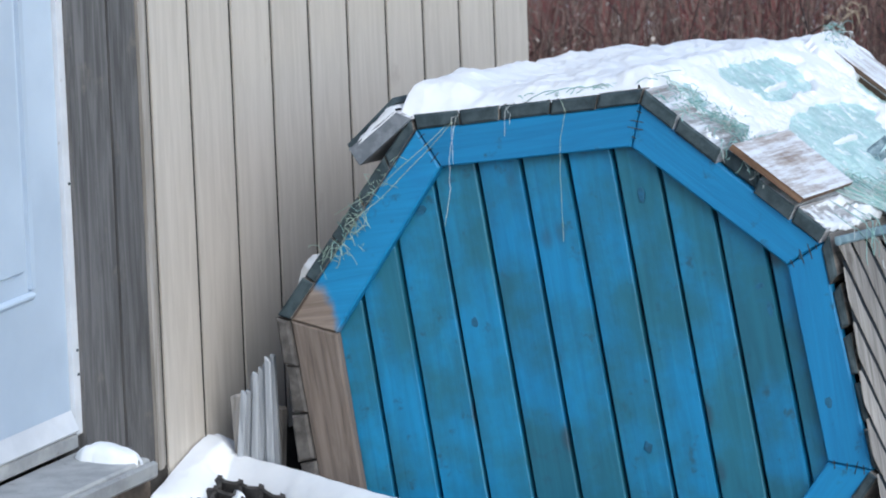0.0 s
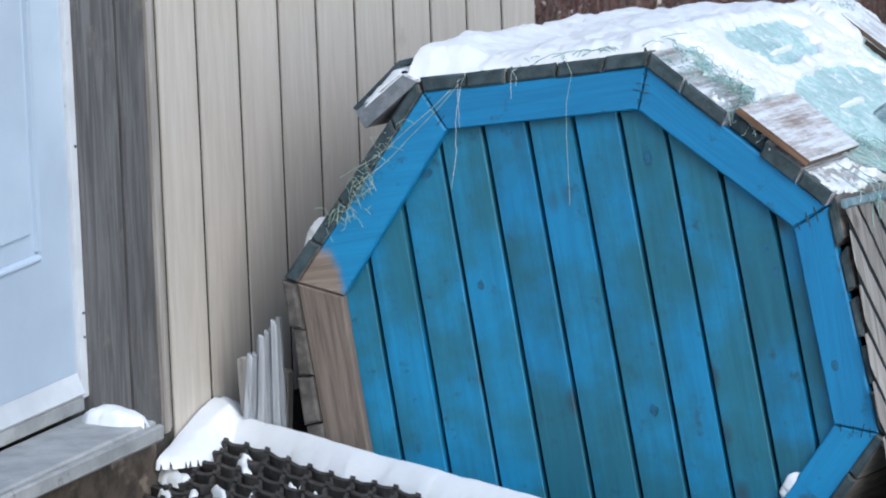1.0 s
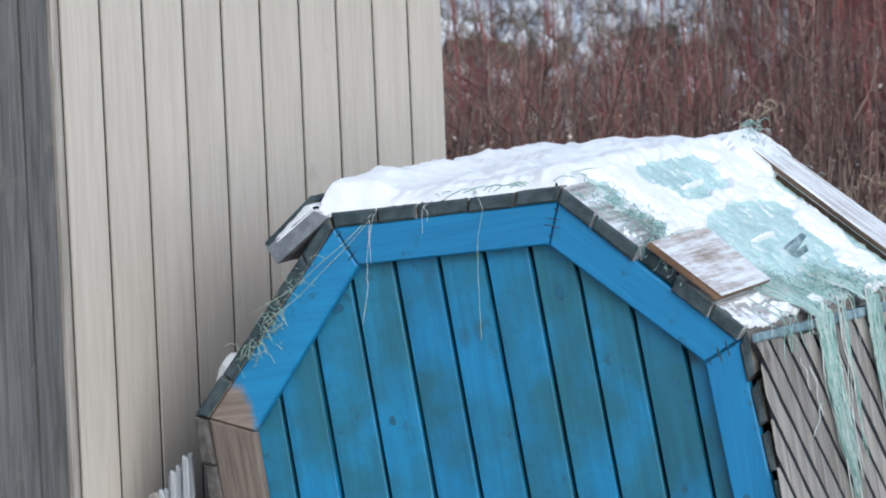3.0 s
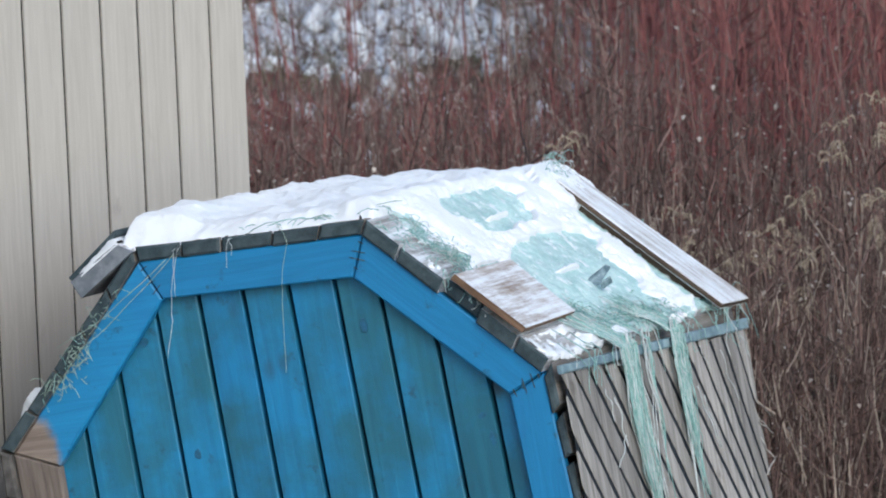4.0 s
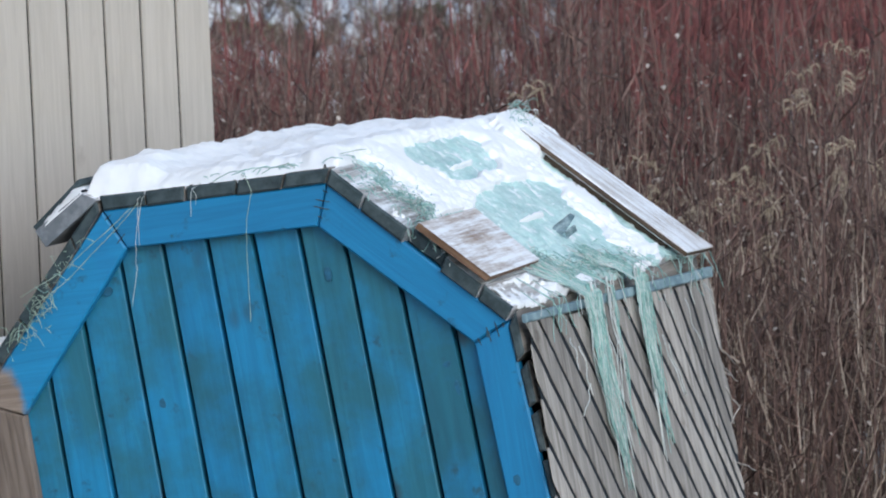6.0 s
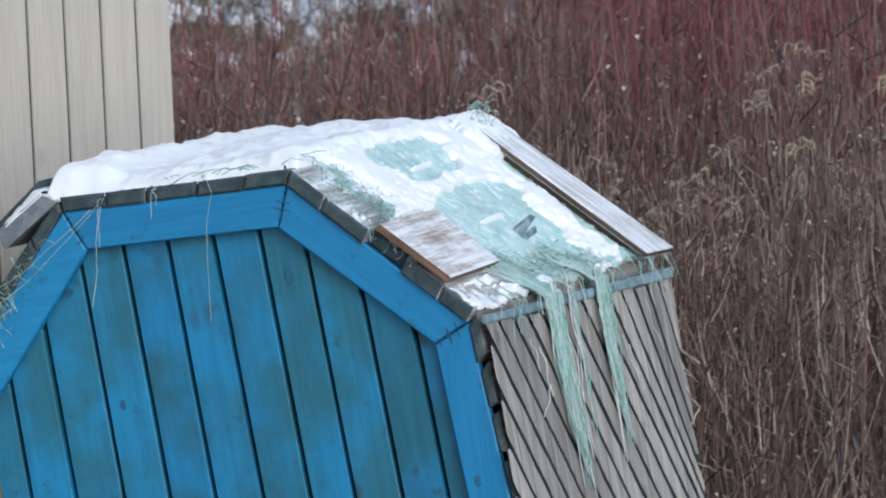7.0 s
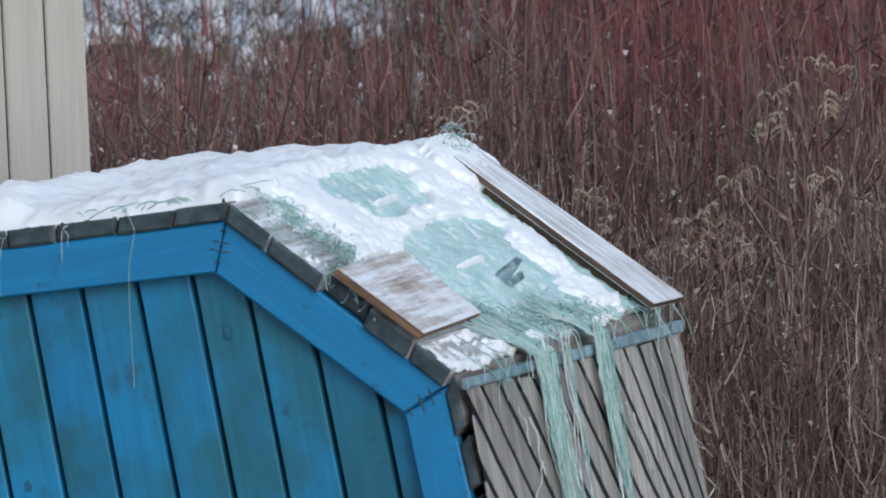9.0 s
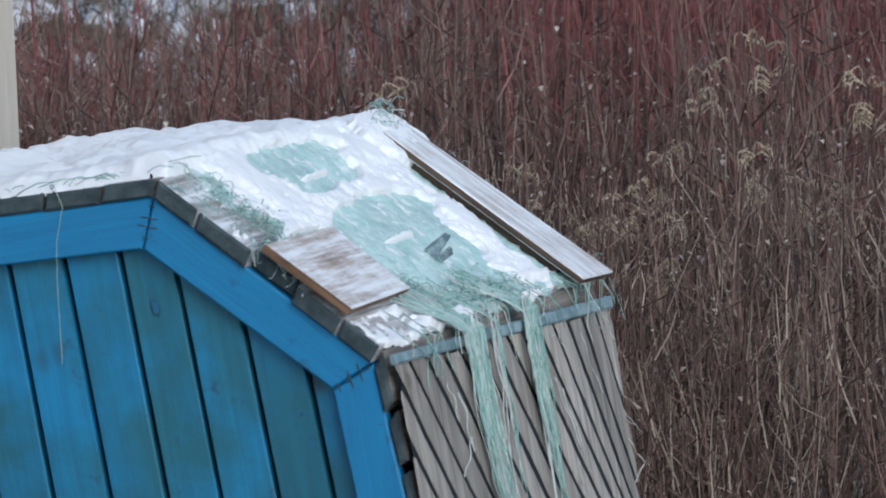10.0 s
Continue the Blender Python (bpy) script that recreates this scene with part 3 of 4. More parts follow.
def build_hut():
    hut = thing("octagonal_hut", HUT, "tipped octagonal wooden hut with blue painted plank front", "hut")
    ring = [sagged(OUTER, OUT, k) * 0.985 for k in range(8)]
    # added sheet, its near-black colour gives the shade between the planks
    part("front_backing", prism(ring, front, 0.034, 0.05, 0.002), m_dark, hut, "near-black sheet for the shade in the plank gaps")
    part("back_panel", prism(ring, front, DEPTH - 0.06, DEPTH - 0.03, 0.003), m_roof, hut)
    planks, trims = [], {}
    edges = [-0.467, -0.378, -0.295, -0.204, -0.118, -0.033, 0.054, 0.141, 0.223, 0.31, 0.393, 0.48]
    lean = lambda x: 0.6 * (-0.01 - 0.03 * x)  # the planks fan out a little towards the foot
    for x0, x1 in zip(edges, edges[1:]):
        l0, l1 = lean(x0), lean(x1)
        poly = [(x0 + 0.0042 - l0, -0.6), (x1 - 0.0042 - l1, -0.6), (x1 - 0.0042 + l1, 0.6), (x0 + 0.0042 + l0, 0.6)]
        for k in range(8):
            a, b = sagged(OUTER, OUT, k - 1), sagged(OUTER, OUT, k)
            out = Vector((a.y - b.y, b.x - a.x)).normalized()
            poly = clip_poly(poly, out.x, out.y, out.dot(a) - 0.006)
        dy = rng.uniform(-0.002, 0.002)
        planks.append((x0, x1, part("plank", prism(poly, front, 0.010 + dy, 0.033, 0.0018, 0.0006), m_plank, hut)))
    for k in range(8):
        # mitred trim board between corner k - 1 and corner k
        a, b = sagged(OUTER, OUT, k - 1), sagged(OUTER, OUT, k)
        c, d = sagged(INNER, IN, k), sagged(INNER, IN, k - 1)
        gap = 0.0012
        t = Vector((b[0] - a[0], b[1] - a[1])).normalized() * gap
        poly = [(a[0] + t.x, a[1] + t.y), (b[0] - t.x, b[1] - t.y), (c[0] - t.x, c[1] - t.y), (d[0] + t.x, d[1] + t.y)]
        mat = {6: m_bare, 7: m_trim_bare}.get(k, m_trim)
        label = {6: "bare brown timber trim", 7: "blue trim with flaked paint at its foot"}.get(k, "blue painted trim board")
        ang = -k * math.pi / 4
        # built level and then turned, so that its grain follows its length
        ca, sa = math.cos(-ang), math.sin(-ang)
        if k in (6, 7):
            trims[k] = part("trim_board", prism(poly, front, -0.014, 0.0095, 0.003, 0.0006), mat, hut, label)
        else:
            level = [(p[0] * ca - p[1] * sa, p[0] * sa + p[1] * ca) for p in poly]
            ob = part("trim_board", prism(level, front, -0.014 + 0.0008 * (k % 2), 0.0095, 0.003, 0.0006), mat, hut, label)
            ob.matrix_local = Matrix.Rotation(-ang, 4, "Y")
            trims[k] = ob
    # boards of the shell, running into the depth, five to a side; cuts: where along the side they meet
    cuts = {0: (0.0, 0.2, 0.375, 0.6, 0.805, 1.0), 1: (0.0, 0.19, 0.43, 0.63, 0.835, 1.0), 2: (0.0, 0.2, 0.4, 0.6, 0.8, 1.0), 6: (0.0, 0.2, 0.4, 0.6, 0.8, 1.0)}
    for k in range(8):
        a, b = sagged(OUTER, OUT, k - 1), sagged(OUTER, OUT, k)
        c, d = sagged(SHELL, ROOF, k - 1), sagged(SHELL, ROOF, k)
        marks = cuts.get(k, (0.0, 0.2, 0.4, 0.6, 0.8, 1.0))
        along = (d - c).normalized()
        off = Vector((-along.y, along.x))
        for i in range(5):
            lift = off * rng.uniform(-0.0015, 0.001)
            f0, f1 = marks[i], marks[i + 1]
            y0 = -0.022 + rng.uniform(-0.006, 0.005)
            y1 = DEPTH + rng.uniform(-0.01, 0.01)
            gap = along * (0.008 if k == 2 else 0.0022)
            if k == 1 and i == 2:
                y0 += 0.02
            if k == 2:
                y0 += 0.006
            poly = [a.lerp(b, f0) + gap + off * 0.001 + lift, a.lerp(b, f1) - gap + off * 0.001 + lift, c.lerp(d, f1) - gap + lift, c.lerp(d, f0) + gap + lift]
            bm = prism(poly, front, y0, y1, 0.004, 0.0008)
            for f in bm.faces:
                if f.calc_center_median().y < y0 + 0.006 or k in (5, 6):
                    f.material_index = 1
            part("roof_board" if k in (7, 0, 1) else "side_board", bm, [m_roof_frost if k == 1 else m_roof, m_end_left if k in (5, 6) else m_end], hut)
    # dark knots and scuffs in the front
    for x, z, y, w, h in ((0.176, 0.334, 0.0085, 0.011, 0.016), (0.376, 0.103, 0.0085, 0.008, 0.018), (-0.238, 0.368, 0.0085, 0.013, 0.012), (-0.173, 0.157, 0.0085, 0.009, 0.014),
                          (0.11, -0.104, 0.0085, 0.012, 0.013), (0.365, 0.147, 0.0085, 0.014, 0.007), (0.455, 0.188, -0.0138, 0.006, 0.008), (0.463, -0.069, -0.0138, 0.012, 0.016)):
        poly = [(x + w * math.cos(q * 0.7854 + 0.3) * rng.uniform(0.45, 0.85), z + h * math.sin(q * 0.7854 + 0.3) * rng.uniform(0.5, 0.95)) for q in range(8)]
        if y > 0:
            owner = next(p for x0, x1, p in planks if x0 <= x < x1)
            part("knot", prism(poly, front, y - 0.0003, y + 0.002, 0.0003), m_knot, owner, "dark knot in the painted wood")
        else:
            ob = part("knot", prism(poly, front, y - 0.0003, y + 0.002, 0.0003), m_knot, trims[1 if z > 0.15 else 2], "dark knot in the painted wood")
            ob.matrix_local = Matrix.Rotation((1 if z > 0.15 else 2) * math.pi / 4, 4, "Y").inverted()
    # nail rows at the mitres
    for k in (0, 1, 2, 7):
        p, q = sagged(OUTER, OUT, k), sagged(INNER, IN, k)
        for j in range(4):
            f = 0.12 + 0.22 * j + rng.uniform(-0.06, 0.08)
            x, z = p[0] + (q[0] - p[0]) * f, p[1] + (q[1] - p[1]) * f
            ang = math.atan2(q[1] - p[1], q[0] - p[0]) + math.pi / 2
            ln = rng.uniform(0.005, 0.016)
            ob = part("staple", box(-ln * rng.uniform(0.3, 1.0), ln, -0.0014, 0.001, -0.0008, 0.0008, 0.0004), m_end, trims[k])
            back = Matrix.Identity(4) if k in (6, 7) else Matrix.Rotation(k * math.pi / 4, 4, "Y").inverted()
            ob.matrix_local = back @ Matrix.Translation((x, -0.0142, z)) @ Matrix.Rotation(-ang + rng.uniform(-0.3, 0.3), 4, "Y")
    return hut


build_hut()

# frame of the right-hand roof slope: v runs down it, w stands off it
TOP_R = Vector((corner(ROOF, 0)[0], 0, corner(ROOF, 0)[1]))


def slope_at(y, v, w):
    return Vector((TOP_R.x + v * S2 + w * S2, y, TOP_R.z - v * S2 + w * S2))


SLOPE = HUT @ Matrix(((S2, 0, S2, TOP_R.x), (0, 1, 0, 0), (-S2, 0, S2, TOP_R.z), (0, 0, 0, 1)))


def on_hut(ob):
    ob.matrix_world = HUT
    return ob


def blob(y, v, cy, cv, ry, rv):
    return 1 - ((y - cy) / ry) ** 2 - ((v - cv) / rv) ** 2


def build_roof_cover():
    # netting lying on the slope, wrinkled along its threads
    def net(y, v):
        side = min(y - 0.1 - 0.06 * fbm(v * 9, 2.0) - 0.16 * smooth01((v - 0.17) / 0.04), 0.99 - y, 0.418 - v + 0.02 * fbm(y * 14, 4.0), v + 0.02)
        if side < 0:
            return -0.01
        rib = abs(noise.noise(Vector((y * 25 + v * 60, v * 75 - y * 20, 1))))
        return 0.004 + 0.003 * fbm(y * 22, v * 40, 3) + 0.006 * rib * rib + 0.004 * smooth01((v - 0.3) / 0.08) * abs(fbm(y * 40, v * 55, 7))
    cover = thing("netting", SLOPE, "torn teal plastic netting spread over the hut roof", "netting")
    height_sheet("net_sheet", span(0.0, 1.0, 260), span(-0.01, 0.43, 150), lambda y, v, h: (v, y, h), net, m_net, "", "", cover)
    # loose tufts of torn net on the slope
    for cy, cv, ry, rv, count in ((0.09, 0.14, 0.035, 0.025, 60), (0.45, 0.385, 0.12, 0.03, 90), (0.31, 0.36, 0.025, 0.05, 40), (0.62, 0.4, 0.12, 0.02, 50), (0.09, 0.06, 0.04, 0.04, 24)):
        for i in range(count):
            y, v = cy + rng.gauss(0, ry * 0.6), cv + rng.gauss(0, rv * 0.6)
            a = Vector((v, y, 0.008))
            b = Vector((v + rng.uniform(-0.03, 0.03), y + rng.uniform(-0.05, 0.05), 0.006 + rng.uniform(0, 0.012)))
            strand(wander(a, b, -rng.uniform(0, 0.012), 0.004, 6), rng.uniform(0.0005, 0.0009), "net_thread", m_twine if rng.random() < 0.65 else m_twine_pale, cover)

    # thin snow on the slope, melted away where the netting shows
    def snow(y, v):
        f = fbm(y * 9, v * 11, 6)
        g = fbm(y * 34, v * 44, 2)
        e = fbm(y * 80, v * 90, 5)
        s = 0.29
        wy, wv = y + 0.03 * fbm(y * 11, v * 13, 21), v + 0.014 * fbm(y * 11, v * 13, 33)
        for cy, cv, ry, rv, w in ((0.5, 0.045, 0.24, 0.045, 1.7), (0.58, 0.075, 0.12, 0.044, 1.5), (0.46, 0.085, 0.1, 0.04, 1.2), (0.6, 0.19, 0.21, 0.044, 1.7), (0.53, 0.215, 0.24, 0.065, 1.9),
                                  (0.53, 0.29, 0.23, 0.085, 1.9), (0.47, 0.365, 0.27, 0.065, 1.7), (0.31, 0.33, 0.08, 0.14, 1.5), (0.1, 0.14, 0.07, 0.035, 0.9), (0.0, 0.12, 0.11, 0.13, 0.36),
                                  (0.72, 0.41, 0.3, 0.02, 0.5), (0.05, 0.02, 0.1, 0.025, 0.3), (0.12, 0.39, 0.2, 0.05, 0.4)):
            s -= w * max(0.0, blob(wy, wv, cy, cv, ry, rv))
        s = min(s, 8 * (0.873 - y) + 12 * max(0.0, 0.115 - v), 14 * (0.416 - v), 9 * (y + 0.004))
        for cy, cv, ry, rv in ((0.52, 0.245, 0.07, 0.007), (0.36, 0.415, 0.05, 0.014), (0.5, 0.085, 0.06, 0.005)):
            s = max(s, 0.5 * blob(y, v, cy, cv, ry, rv))
        if y < 0.16 and v < 0.2:
            s -= 0.1 + 0.25 * abs(noise.noise(Vector((y * 18, v * 70, 4))))
        s += 0.3 * f + 0.17 * g + 0.04 * e
        heap = blob(y, v, 0.95, 0.05, 0.11, 0.075) + 0.35 * f + 0.2 * g
        if heap > 0:
            return 0.018 + 0.014 * math.sqrt(min(heap, 1.0)) + 0.002 * g
        if y < 0.275 and 0.185 < v < 0.362:
            return -0.006  # under the loose board
        bare = 0.005 * (1 - smooth01((y - 0.1) / 0.08))
        return 0.0065 - bare + (0.009 - bare) * smooth01(s / 0.4) + 0.0025 * f * (1 - 150 * bare) + 0.001 * g if s > 0 else -0.006
    ob = height_sheet("roof_snow", span(-0.02, 1.04, 420), span(0.0, 0.43, 190), lambda y, v, h: (v, y, h), snow, m_snow,
                      "patchy thin white snow over the netting", "snow")
    ob.matrix_world = SLOPE

    # deep snow on the top, running on over the ridge
    half = corner(ROOF, 0)[0]

    def cap(x, y):
        f = fbm(x * 9, y * 7, 11)
        g = fbm(x * 26, y * 22, 3)
        e = fbm(x * 60, y * 60, 6)
        right = half + 0.012 + 0.012 * fbm(y * 14, x * 4, 3.0)
        rim = min((x + half + 0.022 + 0.008 * fbm(y * 9, 1.0)) / 0.035, (right - x) / 0.035,
                  (y + 0.013 - 0.03 * smooth01(x / 0.2) - 0.008 * fbm(x * 11, 8.0)) / 0.05, (DEPTH + 0.01 - y) / 0.08)
        if rim <= 0:
            return -0.01
        thick = 0.026 + 0.008 * smooth01((y - 0.4) / 0.3) * smooth01((0.12 - x) / 0.12) + 0.008 * f + 0.006 * g + 0.001 * e + 0.032 * smooth01((-x - 0.09) / 0.09) * (1 - 0.6 * smooth01((y - 0.3) / 0.3))
        thick += 0.012 * max(0.0, blob(y, x, 0.5, 0.0, 0.25, 0.08)) - 0.012 * max(0.0, blob(y, x, 0.75, 0.06, 0.16, 0.08))
        thick = max(thick - 0.007 * smooth01((y - 0.6) / 0.25) * smooth01((x - 0.05) / 0.1), 0.015)
        return thick * math.sqrt(smooth01(rim) * 0.8 + 0.2 * min(rim, 1))

    def over_ridge(x, y, h):
        turn = 0.785 * smooth01((x - half + 0.05) / 0.1)
        if x <= half:
            foot = Vector((x, y, 0.5278 - 0.0431 * x + 0.0066 * smooth01((x - 0.15) / 0.067)))
        else:
            foot = slope_at(y, x - half, 0.0)
        return foot + Vector((math.sin(turn), 0, math.cos(turn))) * h
    ob = height_sheet("roof_snow", span(-half - 0.04, half + 0.06, 190), span(-0.045, DEPTH + 0.02, 360), over_ridge, cap, m_snow,
                      "deep white snow lying along the hut roof", "snow")
    on_hut(ob)

    # loose plywood piece on the slope
    bd = thing("loose_board", HUT, "frosty brown plywood piece lying on the hut roof", "board")
    bm = prism([(0.199, -0.034), (0.357, -0.034), (0.352, 0.253), (0.2, 0.27)], lambda a, b, c: (a, b, c), 0.01, 0.0225, 0.0015, 0.0012)
    for f in bm.faces:
        if abs(f.normal.z) < 0.5:
            f.material_index = 1
    ob = part("plywood", bm, [m_board, m_board_edge], bd)
    ob.matrix_local = HUT.inverted() @ SLOPE
    # long plank along the back edge of the slope
    pl = thing("loose_plank", HUT, "long frosty weathered plank lying down the roof edge", "plank")
    bm = prism([(0.05, 0.884), (0.445, 0.888), (0.45, 1.038), (0.05, 1.005)], lambda a, b, c: (a, b, c), 0.018, 0.031, 0.002, 0.001)
    for f in bm.faces:
        if abs(f.normal.z) < 0.5:
            f.material_index = 1
    ob = part("plank", bm, [m_plank_frost, m_plank_edge], pl)
    ob.matrix_local = HUT.inverted() @ SLOPE
    part("batten", prism([(0.1, 0.9), (0.4, 0.905), (0.4, 0.985), (0.1, 0.98)], lambda a, b, c: (a, b, c), -0.001, 0.0175, 0.001), m_plank_edge, pl).matrix_local = HUT.inverted() @ SLOPE
    # board that has come loose at the top of the house-side slope, with a thin slat over it
    lo = thing("raised_roof_board", HUT, "loose grey roof board lifted off the hut slope", "board")
    bm = prism([(-0.242, 0.55), (-0.211, 0.53), (-0.324, 0.464), (-0.338, 0.495)], front, -0.032, 0.62, 0.002, 0.0015)
    for f in bm.faces:
        if f.calc_center_median().y < -0.02 or f.normal.z < 0.3:
            f.material_index = 1
    part("board", bm, [m_roof_frost, m_end_lifted], lo)
    part("slat", prism([(-0.244, 0.564), (-0.248, 0.573), (-0.349, 0.503), (-0.342, 0.494)], front, -0.012, 0.55, 0.0015, 0.001), m_end, lo, "dark thin slat over the snow")

    def dust(x, y):
        k = min((x + 0.004) / 0.01, (0.09 - x) / 0.08, (y + 0.03) / 0.012, (0.5 - y) / 0.1)
        return 0.0125 * math.sqrt(smooth01(k)) + 0.003 * fbm(x * 40, y * 20) if k > 0 else -0.01
    ob = height_sheet("board_snow", span(-0.012, 0.1, 50), span(-0.034, 0.5, 90), lambda x, y, h: (x, y, h), dust, m_snow, "thin snow on the lifted roof board", "snow")
    along = Vector((-0.096, 0, -0.055)).normalized()
    out = Vector((-0.055, 0, 0.096)).normalized()
    ob.matrix_world = HUT @ Matrix(((along.x, 0, out.x, -0.242), (0, 1, 0, 0), (along.z, 0, out.z, 0.551), (0, 0, 0, 1)))

    # snow lump stuck on the house-side slope
    def lump(x, y):
        k = 1 - (x / 0.05) ** 2 - (y / 0.09) ** 2 + 0.3 * fbm(x * 30, y * 20)
        return 0.05 * math.sqrt(min(k, 1)) if k > 0 else -0.01
    ob = height_sheet("snow_lump", span(-0.07, 0.07, 24), span(-0.12, 0.12, 30), lambda x, y, h: (x, y, h), lump, m_snow, "small white snow lump on the house-side slope", "snow")
    along, out = Vector((-S2, 0, -S2)), Vector((-S2, 0, S2))
    c = Vector(corner(ROOF, -2))
    ob.matrix_world = HUT @ Matrix(((along.x, 0, out.x, c.x + 0.05), (0, 1, 0, 0.12), (along.z, 0, out.z, c.y + 0.055), (0, 0, 0, 1)))

    # folded scrap of metal caught in the netting
    sc = thing("metal_scrap", SLOPE @ pose(0.303, 0.545, 0.008, 0, -35, 20) @ Matrix.Scale(0.62, 4), "small folded grey metal scrap lying on the netting", "scrap")
    verts = [(-0.04, -0.006, 0), (0.0, -0.012, 0.004), (0.034, 0.004, 0.05), (0.02, 0.012, 0.056), (-0.03, 0.008, 0.018)]
    verts += [(v[0], v[1] + 0.006, v[2] + 0.002) for v in verts]
    faces = [(0, 1, 2, 3, 4), (9, 8, 7, 6, 5)] + [(i, (i + 1) % 5, (i + 1) % 5 + 5, i + 5) for i in range(5)]
    put("fold", mesh_of("fold", verts, [f[::-1] for f in faces], m_metal), sc)
    ob = part("tongue", box(-0.006, 0.03, -0.02, -0.014, 0.0, 0.028, 0.002), m_metal, sc)
    ob.matrix_local = pose(0.004, 0.0, 0.0, 20, -25, 30)


build_roof_cover()


def build_ledge_snow():
    """A little snow caught on the sloping trim low on the front."""
    def lump(x, y):
        k = 1 - (x / 0.03) ** 2 - (y / 0.012) ** 2 + 0.3 * fbm(x * 60, y * 60)
        return 0.014 * math.sqrt(min(k, 1)) if k > 0 else -0.01
    ob = height_sheet("snow_bit", span(-0.035, 0.035, 20), span(-0.016, 0.016, 12), lambda x, y, h: (x, y, h), lump, m_snow, "bit of white snow caught on the trim ledge", "snow")
    along = Vector((S2, 0, S2))
    out = Vector((-S2, 0, S2))
    ob.matrix_world = HUT @ Matrix(((along.x, 0, out.x, 0.342), (0, 1, 0, -0.002), (along.z, 0, out.z, -0.266), (0, 0, 0, 1)))


build_ledge_snow()


def build_lath_sheet():
    """Sheet of diagonal laths hung against the open side of the hut."""
    sheet = thing("lath_screen", HUT, "weathered grey lath screen hung on the hut side", "screen")
    x0 = ROOF + 0.008
    pitch, lo = 0.0775, -0.62
    top = lambda y: 0.206 - 0.028 * y

    def line(y, z):
        """Where the joint that starts at y on the top edge has got to at height z."""
        slant = 0.83 - 0.47 * smooth01((y - 0.55) / 0.5)
        return y + slant * (0.19 - z)
    # added plate: the shadow behind the laths is put into its near-black colour
    part("felt_backing", box(ROOF + 0.007, x0 - 0.0012, -0.015, 1.04, -0.5, 0.17, 0.0002), m_dark, sheet, "near-black sheet for the shade between the laths")
    for i in range(-12, 14):
        ya0, yb0 = 0.043 + i * pitch, 0.043 + (i + 1) * pitch
        a_ph, b_ph = rng.uniform(0, 9), rng.uniform(0, 9)
        cut = rng.uniform(-0.012, 0.012)
        gap = rng.uniform(0.0075, 0.0105)
        rows = []
        for q in range(61):
            z = 0.215 - (0.215 - lo) * q / 60
            ya = line(ya0, z) + gap + 0.004 * noise.noise(Vector((z * 17, a_ph, 0))) + 0.0025 * noise.noise(Vector((z * 50, a_ph, 3)))
            yb = line(yb0, z) - gap + 0.004 * noise.noise(Vector((z * 17, b_ph, 0))) + 0.0025 * noise.noise(Vector((z * 50, b_ph, 3)))
            ya, yb = max(ya, -0.034 + cut), min(yb, 1.053 + 0.06 * (z - 0.02) + 0.3 * cut)
            if yb - ya > 0.004 and z < top(ya) + 0.3 * cut:
                rows.append((z, ya, yb))
        if len(rows) < 2:
            continue
        verts, faces = [], []
        dx = rng.uniform(0, 0.0007)
        for z, ya, yb in rows:
            bow = dx + 0.0008 * noise.noise(Vector((z * 4, a_ph, 5)))
            mid = 0.0004 * noise.noise(Vector((z * 30, b_ph, 2)))
            verts += [(x0 + bow, ya, z), (x0 + bow + 0.0013, ya + 0.001, z), (x0 + bow + 0.0017 + mid, (ya + yb) / 2, z), (x0 + bow + 0.0013, yb - 0.001, z), (x0 + bow, yb, z)]
        for q in range(len(rows) - 1):
            for k in range(5):
                a, b = q * 5 + k, q * 5 + (k + 1) % 5
                faces.append((a, a + 5, b + 5, b))
        n = len(rows) * 5
        faces += [(0, 1, 2, 3, 4), (n - 1, n - 2, n - 3, n - 4, n - 5)]
        put("lath", mesh_of("lath", verts, faces, m_lath), sheet)
    bm = prism([(-0.035, 0.199), (1.06, 0.172), (1.06, 0.191), (-0.035, 0.214)], lambda a, b, c: (c, a, b), x0 - 0.004, x0 + 0.0075, 0.002, 0.001)
    part("tarp_strip", bm, m_tarp, sheet, "teal tarp strip along the top of the laths")
    for i in range(7):
        z = rng.uniform(-0.3, 0.1)
        y = 1.05 + 0.06 * (z - 0.02)
        strand(wander((x0 + 0.003, y - 0.02, z), (x0 + rng.uniform(0, 0.02), y + rng.uniform(0.015, 0.06), z - rng.uniform(-0.03, 0.08)), 0.0, 0.003, 5), 0.0014, "splinter", m_lath, sheet, "split lath end")


build_lath_sheet()


